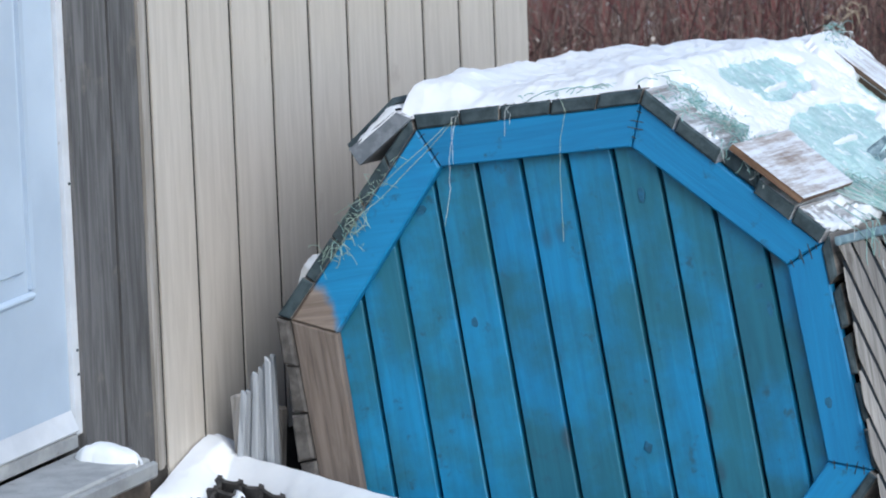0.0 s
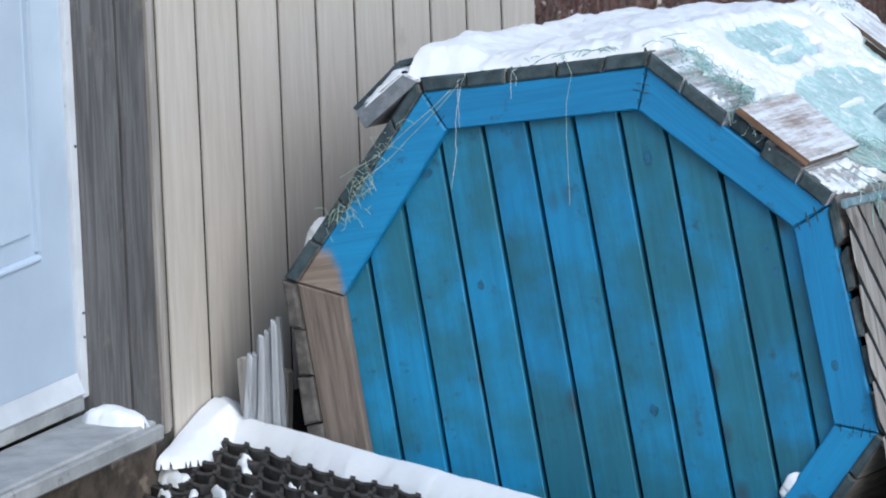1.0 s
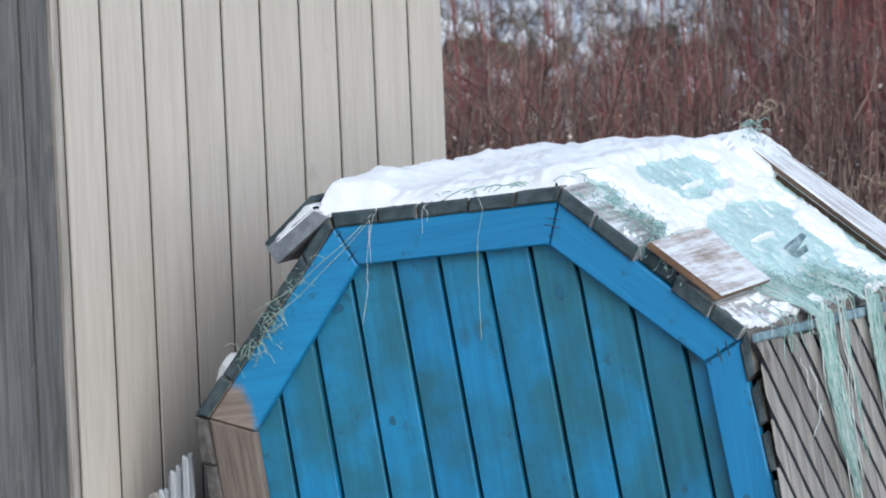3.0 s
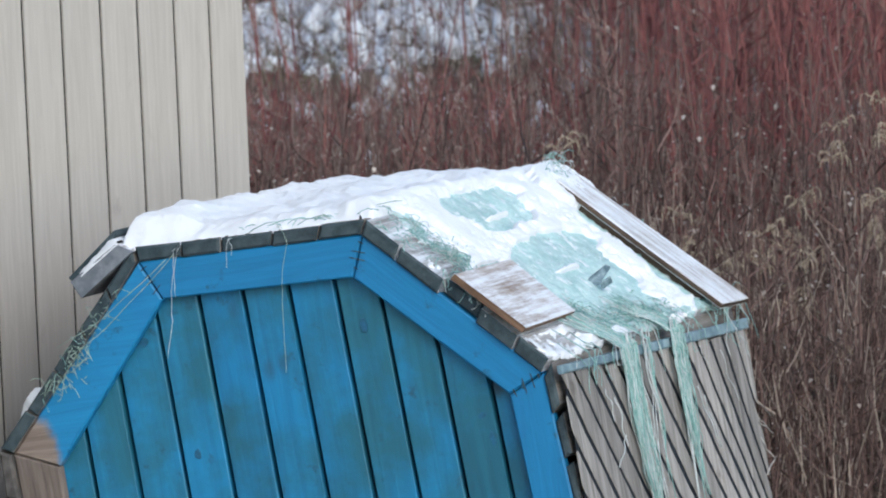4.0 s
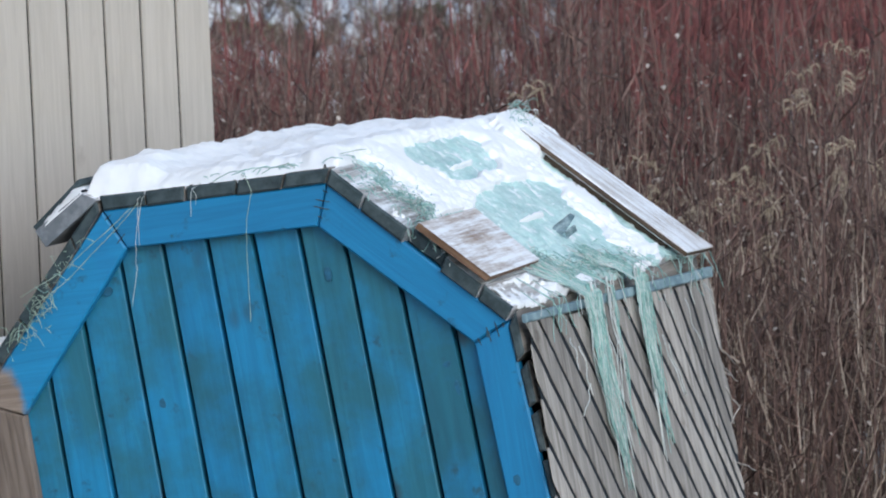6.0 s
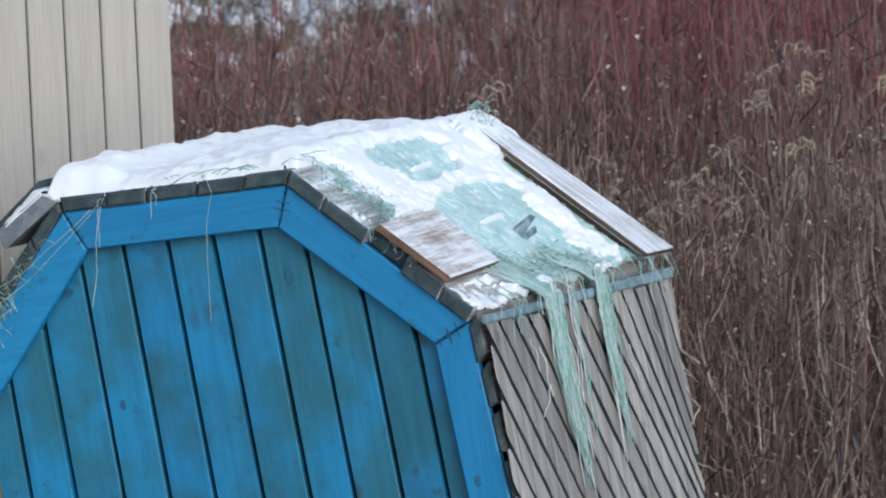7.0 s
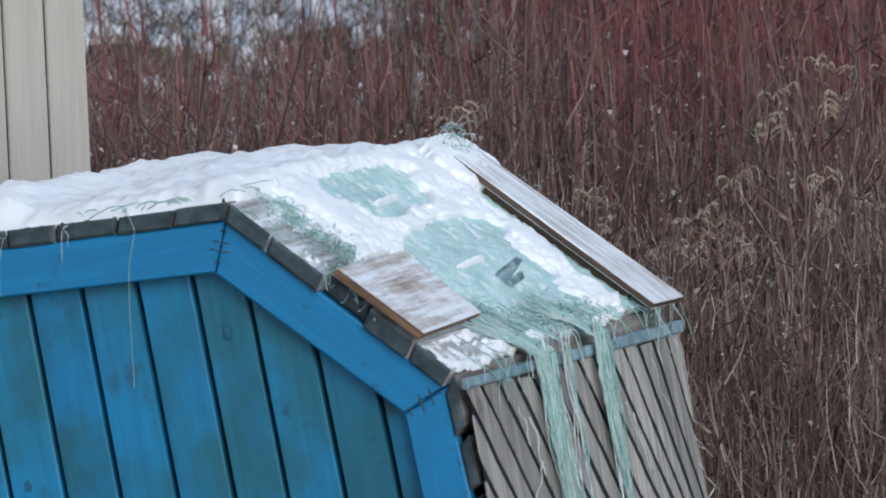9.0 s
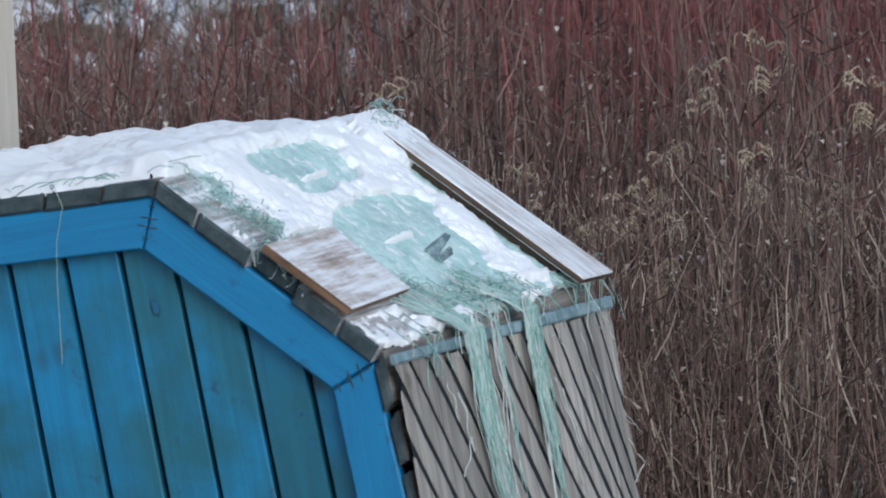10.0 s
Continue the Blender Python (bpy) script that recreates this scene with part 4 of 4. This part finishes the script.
def build_twine():
    # bunches of net hanging from the roof's lower edge over the laths: a torn ribbon with loose threads on it
    edge = Vector((corner(ROOF, 1)[0], 0, corner(ROOF, 1)[1]))
    face = ROOF + 0.022
    for mid, low, wide, count, tug in ((0.312, -0.1, 0.05, 90, 0.026), (0.6, -0.06, 0.038, 60, 0.012), (0.425, -0.03, 0.012, 9, -0.01)):
        bunch = thing("twine_bunch", HUT, "frayed teal netting twine hanging over the laths", "twine", "hanging twine")
        centre = lambda z: mid + tug * smooth01((0.12 - z) / 0.25) + 0.008 * noise.noise(Vector((z * 14, mid * 9, 0)))
        half = lambda z: wide * (0.35 + 0.65 * smooth01((z - low) / 0.14)) * (1 + 0.25 * noise.noise(Vector((z * 22, mid * 5, 2))))
        if count > 20:
            def torn(a, z):
                k = 0.86 - abs(a) - 0.7 * smooth01((low + 0.05 - z) / 0.05)
                k += 0.34 * fbm(a * 5 + mid * 30, z * 16, 4) + 0.3 * noise.noise(Vector((a * 10 + z * 70, a * 9 - z * 60, mid * 50)))
                return 0.002 + 0.0035 * abs(fbm(a * 7, z * 40, mid)) if k > 0.62 else -0.01
            height_sheet("net_ribbon", span(-1, 1, 34), span(low - 0.02, 0.232, 130), lambda a, z, h: (face - 0.004 + h, centre(z) + a * half(z), z), torn, m_twine, "", "", bunch, skirt=-0.001)
        for i in range(count):
            off = max(-1.0, min(1.0, rng.gauss(0, 0.5)))
            z1 = low + rng.uniform(-0.05, 0.22)
            pts = [slope_at(mid - 0.07 + off * wide * 1.6 + rng.uniform(-0.03, 0.03), 0.36 + rng.uniform(-0.03, 0.03), 0.014), slope_at(mid - 0.02 + off * wide, 0.425, 0.016),
                   Vector((face + 0.002, mid + off * wide, edge.z - 0.004))]
            for q in range(1, 8):
                z = edge.z + (z1 - edge.z) * q / 7
                pts.append(Vector((face + 0.003 * rng.random(), centre(z) + off * half(z) + rng.gauss(0, 0.004), z)))
            strand(pts, rng.uniform(0.0005, 0.0009), "thread", m_twine if rng.random() < 0.75 else m_twine_pale, bunch)
        for i in range(4):
            end = rng.uniform(low - 0.07, low + 0.1)
            pts = wander(slope_at(mid + rng.uniform(-0.03, 0.03), 0.425, 0.016), (face, mid + tug + rng.uniform(-0.05, 0.07), end), 0.0, 0.014, 16)
            pts = [Vector((max(p.x, face), p.y, p.z)) for p in pts]
            strand(pts, rng.uniform(0.0008, 0.0016), "loose_strand", m_twine_pale, bunch, "pale twine strand")
    loose = thing("loose_twine", HUT, "pale loose twine strands caught on the laths", "twine", "hanging twine")
    for y, z, dy, dz in ((0.74, 0.17, 0.04, -0.05), (0.69, 0.1, 0.07, -0.12), (0.72, 0.08, 0.05, -0.1), (0.17, 0.15, 0.02, -0.06), (0.21, 0.13, 0.03, -0.09), (0.24, 0.06, -0.07, -0.05), (0.86, 0.15, 0.06, -0.1), (0.98, 0.18, 0.05, -0.06)):
        strand(wander((face - 0.006, y, z), (face - 0.006, y + dy, z + dz), 0.0, 0.004, 12), rng.uniform(0.0006, 0.0012), "strand", m_twine_pale, loose)
    fray = thing("frayed_edge", HUT, "frayed teal and pale netting threads along the roof edge", "twine", "hanging twine")
    for i in range(48):
        y = rng.uniform(0.0, 1.06) if rng.random() < 0.35 else rng.choice((rng.gauss(0.33, 0.06), rng.gauss(0.62, 0.06), rng.gauss(0.95, 0.06)))
        a = slope_at(y, 0.42 + rng.uniform(-0.05, 0.02), 0.012)
        b = slope_at(y + rng.uniform(-0.03, 0.03), 0.445, 0.018)
        c = Vector((edge.x + rng.uniform(0.012, 0.03), y + rng.uniform(-0.04, 0.04), edge.z - rng.uniform(0.0, 0.06)))
        d = c + Vector((rng.uniform(-0.004, 0.006), rng.uniform(-0.02, 0.02), rng.uniform(-0.03, 0.012)))
        strand([a, b, c, d], 0.0008, "thread", m_twine if rng.random() < 0.6 else m_twine_pale, fray)
    # threads along the back rim and on the ridge
    rim = thing("ridge_threads", HUT, "teal threads sticking up along the roof ridge and rim", "twine", "hanging twine")
    for i in range(44):
        y = rng.uniform(0.86, 1.05)
        v = rng.choice((rng.uniform(0.0, 0.06), rng.uniform(0.0, 0.06), rng.uniform(0.1, 0.45)))
        if v > 0.07:
            y = rng.uniform(1.03, 1.08)
        a = slope_at(y, v, 0.034 if v < 0.07 else 0.012)
        strand(wander(a, a + Vector((rng.uniform(-0.025, 0.025), rng.uniform(-0.03, 0.02), rng.uniform(0.0, 0.014))), -0.008, 0.004, 7), 0.0007, "thread", m_twine if rng.random() < 0.6 else m_twine_pale, rim)
    for i in range(46):
        x = rng.choice((rng.uniform(-0.02, 0.1), rng.uniform(-0.02, 0.1), rng.uniform(-0.15, 0.2)))
        a = Vector((x, rng.uniform(-0.015, 0.06), ROOF + 0.004))
        strand(wander(a, a + Vector((rng.uniform(-0.09, 0.09), rng.uniform(-0.02, 0.03), rng.uniform(0.0, 0.012))), -0.006, 0.004, 6), 0.0008, "thread", m_twine if rng.random() < 0.6 else m_straw, rim)
    for i in range(70):
        y, v = rng.uniform(-0.01, 0.13), rng.uniform(0.02, 0.2)
        if rng.random() < 0.5:
            y, v = rng.uniform(0.08, 0.2), rng.uniform(0.12, 0.2)
        a = slope_at(y, v, 0.003)
        strand(wander(a, slope_at(y + rng.uniform(-0.05, 0.05), v + rng.uniform(-0.04, 0.04), 0.004), -0.006, 0.005, 5), 0.0008, "thread", m_twine, rim)
    # strings hanging down the blue front
    strings = thing("front_strings", HUT, "thin pale green strings hanging down the blue front", "twine", "hanging twine")
    yf = -0.032
    for pts in (((-0.125, 0.03, ROOF + 0.008), (-0.128, yf, ROOF - 0.004), (-0.15, yf, 0.46), (-0.165, -0.02, 0.40), (-0.187, -0.018, 0.335)),
                ((-0.128, 0.02, ROOF + 0.008), (-0.135, yf, ROOF - 0.004), (-0.142, yf, 0.49), (-0.15, -0.024, 0.44)),
                ((-0.03, 0.03, ROOF + 0.008), (-0.032, yf, ROOF - 0.002), (-0.036, yf, 0.505), (-0.042, yf, 0.475)),
                ((-0.025, 0.03, ROOF + 0.008), (-0.03, yf, ROOF - 0.002), (-0.026, yf, 0.51), (-0.03, yf, 0.495)),
                ((0.04, 0.02, ROOF + 0.01), (0.072, yf, ROOF + 0.004), (0.078, yf, 0.50), (0.058, yf, 0.45), (0.046, -0.022, 0.40), (0.036, -0.018, 0.33), (0.028, -0.018, 0.276))):
        fine = []
        for a, b in zip(pts, pts[1:]):
            for q in range(5):
                p = Vector(a).lerp(Vector(b), q / 5)
                fine.append(p + Vector((rng.gauss(0, 0.0007), 0, 0)))
        fine.append(Vector(pts[-1]))
        strand(fine, 0.00055, "string", m_straw if pts[0][0] > 0 else m_twine_pale, strings)
    # tangle along the house-side slope of the front
    tangle = thing("twine_tangle", HUT, "tangled straw-green twine along the front slope edge", "twine", "hanging twine")
    p0, p1 = Vector((-0.135, -0.03, 0.515)), Vector((-0.40, -0.03, 0.345))
    for i in range(2):
        strand(wander(p0 + Vector((rng.uniform(-0.02, 0.02), -0.004 * rng.random(), rng.uniform(-0.015, 0.01))), Vector((rng.uniform(-0.4, -0.36), -0.035, rng.uniform(0.36, 0.39))), 0.012, 0.006, 12),
               0.0007, "thread", m_straw, tangle)
    for i in range(95):
        k = rng.betavariate(2.2, 1.6)
        a = Vector((-0.262 - 0.165 * k, rng.uniform(-0.04, 0.0), 0.462 - 0.16 * k)) + Vector((rng.gauss(0, 0.007), 0, rng.gauss(0, 0.007)))
        b = a + Vector((rng.uniform(-0.028, 0.035), rng.uniform(-0.012, 0.008), rng.uniform(-0.04, 0.02)))
        strand(wander(a, b, rng.uniform(-0.012, 0.012), 0.002, 7), 0.0006, "thread", m_straw if rng.random() < 0.7 else m_twine, tangle)
    # twine caught under the loose board
    knot = thing("twine_knot", HUT, "pale twine caught under the loose board edge", "twine", "hanging twine")
    for i in range(11):
        y, v = rng.uniform(-0.02, 0.05), rng.uniform(0.17, 0.28)
        a = slope_at(y, v, 0.004)
        b = slope_at(-0.032 + rng.uniform(-0.004, 0.01), v + rng.uniform(-0.03, 0.06), -rng.uniform(-0.01, 0.022))
        strand(wander(a, b, rng.uniform(-0.016, 0.016), 0.004, 8), 0.0007, "thread", m_twine_pale if rng.random() < 0.6 else m_twine, knot)


build_twine()

# ---- brush behind the hut ----
grow = random.Random(21)


def free_spot(x, y):
    """Clear of the hut, the house and the space before them."""
    p = HUT.inverted() @ Vector((x, y, 0.5))
    if p.y < 1.28 and p.x < 0.72:
        return False
    n = (Vector((x, y, 0)) - N * WALL_D).dot(N)
    u = Vector((x, y, 0)).dot(U)
    return not (n < 0.12 and u < WALL_END + 0.15) and y > 0.9


def stem(verts, faces, x, y, height, r, lean, kink, twigs):
    z0 = ground_height(x, y) - 0.02
    a = grow.uniform(0, 2 * math.pi)
    dx, dy = math.cos(a) * lean, math.sin(a) * lean
    pts = []
    for q in range(5):
        k = q / 4
        pts.append(Vector((x + dx * k * k * height + grow.gauss(0, kink), y + dy * k * k * height + grow.gauss(0, kink), z0 + height * k)))
    tube_data(pts, lambda k: r * (1 - 0.65 * k), 3, verts, faces)
    for t in range(twigs):
        k = grow.uniform(0.3, 0.95)
        i = min(int(k * 4), 3)
        p = pts[i].lerp(pts[i + 1], k * 4 - i)
        b = grow.uniform(0, 2 * math.pi)
        ln = grow.uniform(0.06, 0.22) * (1.2 - k * 0.5)
        up = grow.uniform(0.4, 1.1)
        q1 = p + Vector((math.cos(b) * ln * 0.5, math.sin(b) * ln * 0.5, ln * up * 0.4))
        q2 = p + Vector((math.cos(b) * ln * 0.8, math.sin(b) * ln * 0.8, ln * up))
        tube_data([p, q1, q2], lambda k: r * 0.5 * (1 - 0.5 * k), 3, verts, faces)


def leaf(verts, faces, p, size):
    a, b = grow.uniform(0, 6.28), grow.uniform(-0.8, 0.8)
    d = Vector((math.cos(a), math.sin(a), b)).normalized() * size
    s = d.cross(Vector((0, 0, 1))).normalized() * size * 0.35
    m = p + d * 0.5 + Vector((0, 0, size * 0.25))
    base = len(verts)
    verts.extend([p, m + s, p + d, m - s, m + Vector((0, 0, -size * 0.12))])
    faces.extend([(base, base + 1, base + 4), (base + 1, base + 2, base + 4), (base + 2, base + 3, base + 4), (base + 3, base, base + 4)])


def build_brush():
    kinds = {"red_stems": [[], [], m_red, "dense dark red winter shrub stems"], "brown_stems": [[], [], m_brown, "dense brown dead weed stems and twigs"],
             "pale_stems": [[], [], m_pale, "soft beige brown winter weed stems"], "dry_grass": [[], [], m_tan, "pale tan dead grass and broken stalks"], "dead_leaves": [[], [], m_leaf, "curled pale dead leaves hanging in the brush"],
             "green_tufts": [[], [], m_olive, "low olive green tufts between the snow patches"]}

    def clearing(x, y):
        """How open the brush is: one large clearing and a small one beyond."""
        a = 1.0 - ((x - 0.42) / 0.7) ** 2 - ((y - 8.5) / 1.7) ** 2 + 0.3 * fbm(x * 1.6, y * 0.8, 4)
        b = 1.0 - ((x - 1.72) / 0.22) ** 2 - ((y - 8.2) / 0.5) ** 2
        return smooth01(max(a * 2.2, b))
    for i in range(13500):
        inside = grow.random() < 0.75
        y = grow.uniform(1.2, 12.5)
        x = grow.uniform(-0.25, 1.75 + 0.1 * y) if inside else grow.uniform(-3.2, 5.5)
        if not free_spot(x, y):
            continue
        open_ = clearing(x, y)
        thin = open_ > 0.4
        if grow.random() < 0.93 * open_:
            if grow.random() < 0.8:
                v, f = kinds["green_tufts" if grow.random() < 0.45 else "brown_stems"][:2]
                for q in range(4):
                    stem(v, f, x + grow.gauss(0, 0.05), y + grow.gauss(0, 0.05), grow.uniform(0.03, 0.11), 0.003, grow.uniform(0.2, 1.2), 0.004, 0)
            continue
        low = 3.53 * (1 - (y + 12.4) / (20.1 + grow.uniform(-0.7, 0.9))) if x < grow.uniform(0.6, 1.45) and y < 7.8 and grow.random() < 0.94 else 9.0
        if low < 0.2:
            continue
        near = y < 3.6
        tall = 1.0 if near else 1.15
        roll = grow.random()
        red = 0.0 if near else 0.6
        if thin or (not near and x < 1.0):
            red = 0.36
        if roll < red:
            v, f = kinds["red_stems"][:2]
            stem(v, f, x, y, min(low, grow.uniform(0.5, 1.05) * tall), grow.uniform(0.0024, 0.005), grow.uniform(0, 0.2), 0.009, grow.randint(0, 4))
        elif roll < (0.72 if near else 0.88):
            v, f = kinds["brown_stems" if near or grow.random() < 0.35 else "pale_stems"][:2]
            h = min(low, grow.uniform(0.35, 0.9) * tall * (0.6 if thin else 1.0))
            stem(v, f, x, y, h, grow.uniform(0.0014, 0.0038), grow.uniform(0, 0.17), 0.011, grow.randint(1, 6))
        else:
            v, f = kinds["dry_grass"][:2]
            stem(v, f, x, y, grow.uniform(0.2, 0.75), grow.uniform(0.0012, 0.0026), grow.uniform(0, 0.32), 0.014, grow.randint(0, 3))
        if thin or grow.random() < 0.3:
            v, f = kinds["dry_grass"][:2]
            for q in range(4 if thin else 2):
                stem(v, f, x + grow.gauss(0, 0.08), y + grow.gauss(0, 0.08), grow.uniform(0.1, 0.3), grow.uniform(0.0014, 0.0026), grow.uniform(0.2, 1.0), 0.008, 0)
        if grow.random() < (0.85 if near else 0.45):
            v, f = kinds["dead_leaves"][:2]
            for q in range(grow.randint(1, 4)):
                leaf(v, f, Vector((x + grow.gauss(0, 0.03), y + grow.gauss(0, 0.03), ground_height(x, y) + grow.uniform(0.1, 0.75))), grow.uniform(0.006, 0.017))
    # broken pale stalks, hanging bits and a few stout dark stems at the near edge
    for i in range(2300):
        x, y = grow.uniform(0.55, 2.0), grow.uniform(1.2, 3.0)
        if not free_spot(x, y):
            continue
        z = ground_height(x, y) + (grow.uniform(0.0, 0.6) if grow.random() < 0.7 else 0.0)
        ln = grow.uniform(0.03, 0.22)
        a, lean = grow.uniform(0, 6.28), grow.gauss(0, 0.35)
        p0 = Vector((x, y, z))
        p2 = p0 + Vector((math.cos(a) * lean * ln, math.sin(a) * lean * ln, ln))
        v, f = kinds["dry_grass" if grow.random() < 0.75 else "brown_stems"][:2]
        tube_data([p0, p0.lerp(p2, 0.5) + Vector((grow.gauss(0, 0.006), grow.gauss(0, 0.006), 0)), p2], lambda k: 0.0018 * (1 - 0.6 * k), 3, v, f)
    for i in range(70):
        x, y = grow.uniform(0.55, 2.0), grow.uniform(1.4, 3.4)
        if free_spot(x, y):
            v, f = kinds["brown_stems"][:2]
            stem(v, f, x, y, grow.uniform(0.6, 1.1), grow.uniform(0.003, 0.005), grow.uniform(0, 0.15), 0.012, grow.randint(4, 9))
    for name, (v, f, mat, label) in kinds.items():
        ob = new(name, mesh_of(name, v, f, mat))
        tagged(ob, label, "brush", kind="stuff")

    # snow lying between the tufts of the clearing
    def drift(x, y):
        k = 0.62 - ((x - 0.42) / 0.8) ** 2 - ((y - 9.1) / 0.9) ** 2
        k = max(k, 0.7 - ((x - 1.72) / 0.2) ** 2 - ((y - 8.25) / 0.16) ** 2, -0.4)
        k = 0.75 * k + 1.0 * fbm(x * 5.5, y * 3.6, 2) + 0.35 * fbm(x * 17, y * 12, 6) - 0.16
        return 0.012 + 0.05 * math.sqrt(min(k, 0.8)) if k > 0 else -0.03
    ob = height_sheet("snow_patches", span(-0.4, 2.0, 200), span(7.0, 10.4, 260), lambda x, y, h: (x, y, ground_height(x, y) + h), drift, m_snow,
                      "bright white snow patches between brown tufts", "snow", skirt=-0.02)
    tagged(ob, kind="stuff")
    # snow caught in the stems
    verts, faces = [], []
    for i in range(150):
        y = grow.uniform(5.0, 10.5)
        x = grow.uniform(0.0, 1.0 + 0.1 * y)
        if grow.random() < 0.6:
            x = grow.gauss(0.55, 0.3)
        z = ground_height(x, y) + grow.uniform(0.03, 0.3)
        r = grow.uniform(0.01, 0.028)
        tube_data([Vector((x, y, z - r * 1.5)), Vector((x + grow.gauss(0, 0.005), y, z - r * 0.5)), Vector((x + grow.gauss(0, 0.008), y, z + r * 0.6)), Vector((x, y, z + r * 1.6))],
                  lambda k: r * (0.25 + 0.75 * math.sin(math.pi * (0.1 + 0.8 * k))), 6, verts, faces)
    ob = new("stem_snow", mesh_of("stem_snow", verts, faces, m_snow, smooth=True))
    tagged(ob, "small snow clumps caught in the shrub stems", "snow", kind="stuff")


def build_plume(x, y, top, side, size):
    """A dead goldenrod: a thin stalk with branchlets that arch over and droop, hung with seed tufts."""
    z0 = ground_height(x, y)
    ob = thing("goldenrod", Matrix.Translation((x, y, z0)), "dead goldenrod stalk with tan feathery drooping plume", "plant", "goldenrod stalks")
    h = top - z0
    pts = [Vector((grow.gauss(0, 0.005) - side * 0.03 * (1 - (k / 8) ** 2), grow.gauss(0, 0.005), (h - 0.03 * size) * k / 8 - 0.02)) for k in range(9)]
    tip = pts[-1]
    pts += [tip + Vector((side * 0.018 * size, 0, 0.026 * size)), tip + Vector((side * 0.04 * size, 0, 0.03 * size)), tip + Vector((side * 0.058 * size, 0, 0.018 * size))]
    verts, faces = [], []
    tube_data(pts, lambda k: 0.0024 * (1 - 0.7 * k), 4, verts, faces)
    put("stalk", mesh_of("stalk", verts, faces, m_brown), ob)
    verts, faces = [], []
    count = int(15 * size) + 3
    for i in range(count):
        g = i / (count - 1)
        p = tip + Vector((0, 0, -0.085 * size * (1 - g))) if g < 0.6 else tip + (pts[-2] - tip) * ((g - 0.6) / 0.4)
        p = p + Vector((grow.gauss(0, 0.002), grow.gauss(0, 0.002), 0))
        way = side if grow.random() < 0.72 else -side
        a = grow.uniform(-0.9, 0.9)
        ln = size * grow.uniform(0.026, 0.05) * (1.1 - 0.45 * g)
        arm = [p]
        for q in range(1, 7):
            k = q / 6
            arm.append(p + Vector((way * math.cos(a) * ln * math.sin(k * 1.7), math.sin(a) * ln * k, ln * (0.95 * math.sin(k * 2.9) * 0.55 - 0.5 * k * k))))
        tube_data(arm, 0.0009, 3, verts, faces)
        for q in range(13):
            k = 0.12 + 0.88 * q / 12
            j = min(int(k * 6), 5)
            c = arm[j].lerp(arm[j + 1], k * 6 - j)
            d = Vector((grow.gauss(0, 0.4), grow.gauss(0, 0.4), grow.choice((-1.0, -0.8, 0.7)))).normalized() * grow.uniform(0.003, 0.008) * (0.6 + 0.4 * size)
            s = d.cross(Vector((0.3, 0.8, 0.1))).normalized() * 0.0012
            t = d.cross(s).normalized() * 0.0012
            b = len(verts)
            verts.extend([c, c + d * 0.6 + s, c + d * 0.6 - s * 0.5 + t, c + d * 0.6 - s * 0.5 - t, c + d])
            faces.extend([(b, b + 2, b + 1), (b, b + 3, b + 2), (b, b + 1, b + 3), (b + 4, b + 1, b + 2), (b + 4, b + 2, b + 3), (b + 4, b + 3, b + 1)])
    put("plume", mesh_of("plume", verts, faces, m_plume), ob)


def build_plumes():
    for x, y, top, side, size in ((0.585, 2.0, 0.955, 1, 1.15), (0.87, 2.1, 0.775, -1, 1.0), (1.035, 2.0, 0.82, 1, 1.2), (0.97, 1.8, 0.80, 1, 0.9), (0.975, 2.15, 0.67, -1, 1.1), (1.04, 1.9, 0.71, 1, 1.1),
                                  (0.875, 1.9, 0.70, 1, 1.0), (1.15, 2.2, 0.93, 1, 0.8), (1.2, 1.9, 0.83, 1, 1.0), (1.35, 2.2, 0.73, -1, 0.9), (1.265, 1.95, 0.55, 1, 1.25), (1.28, 2.2, 0.975, -1, 0.9),
                                  (1.14, 1.9, 0.56, 1, 0.7), (1.46, 2.2, 0.9, -1, 1.0), (1.42, 2.6, 0.62, 1, 0.8), (0.05, 2.0, 0.74, 1, 0.8), (1.5, 2.0, 0.72, 1, 1.0), (1.6, 2.4, 0.95, -1, 1.0)):
        build_plume(x, y, top, side, size)


build_brush()
build_plumes()
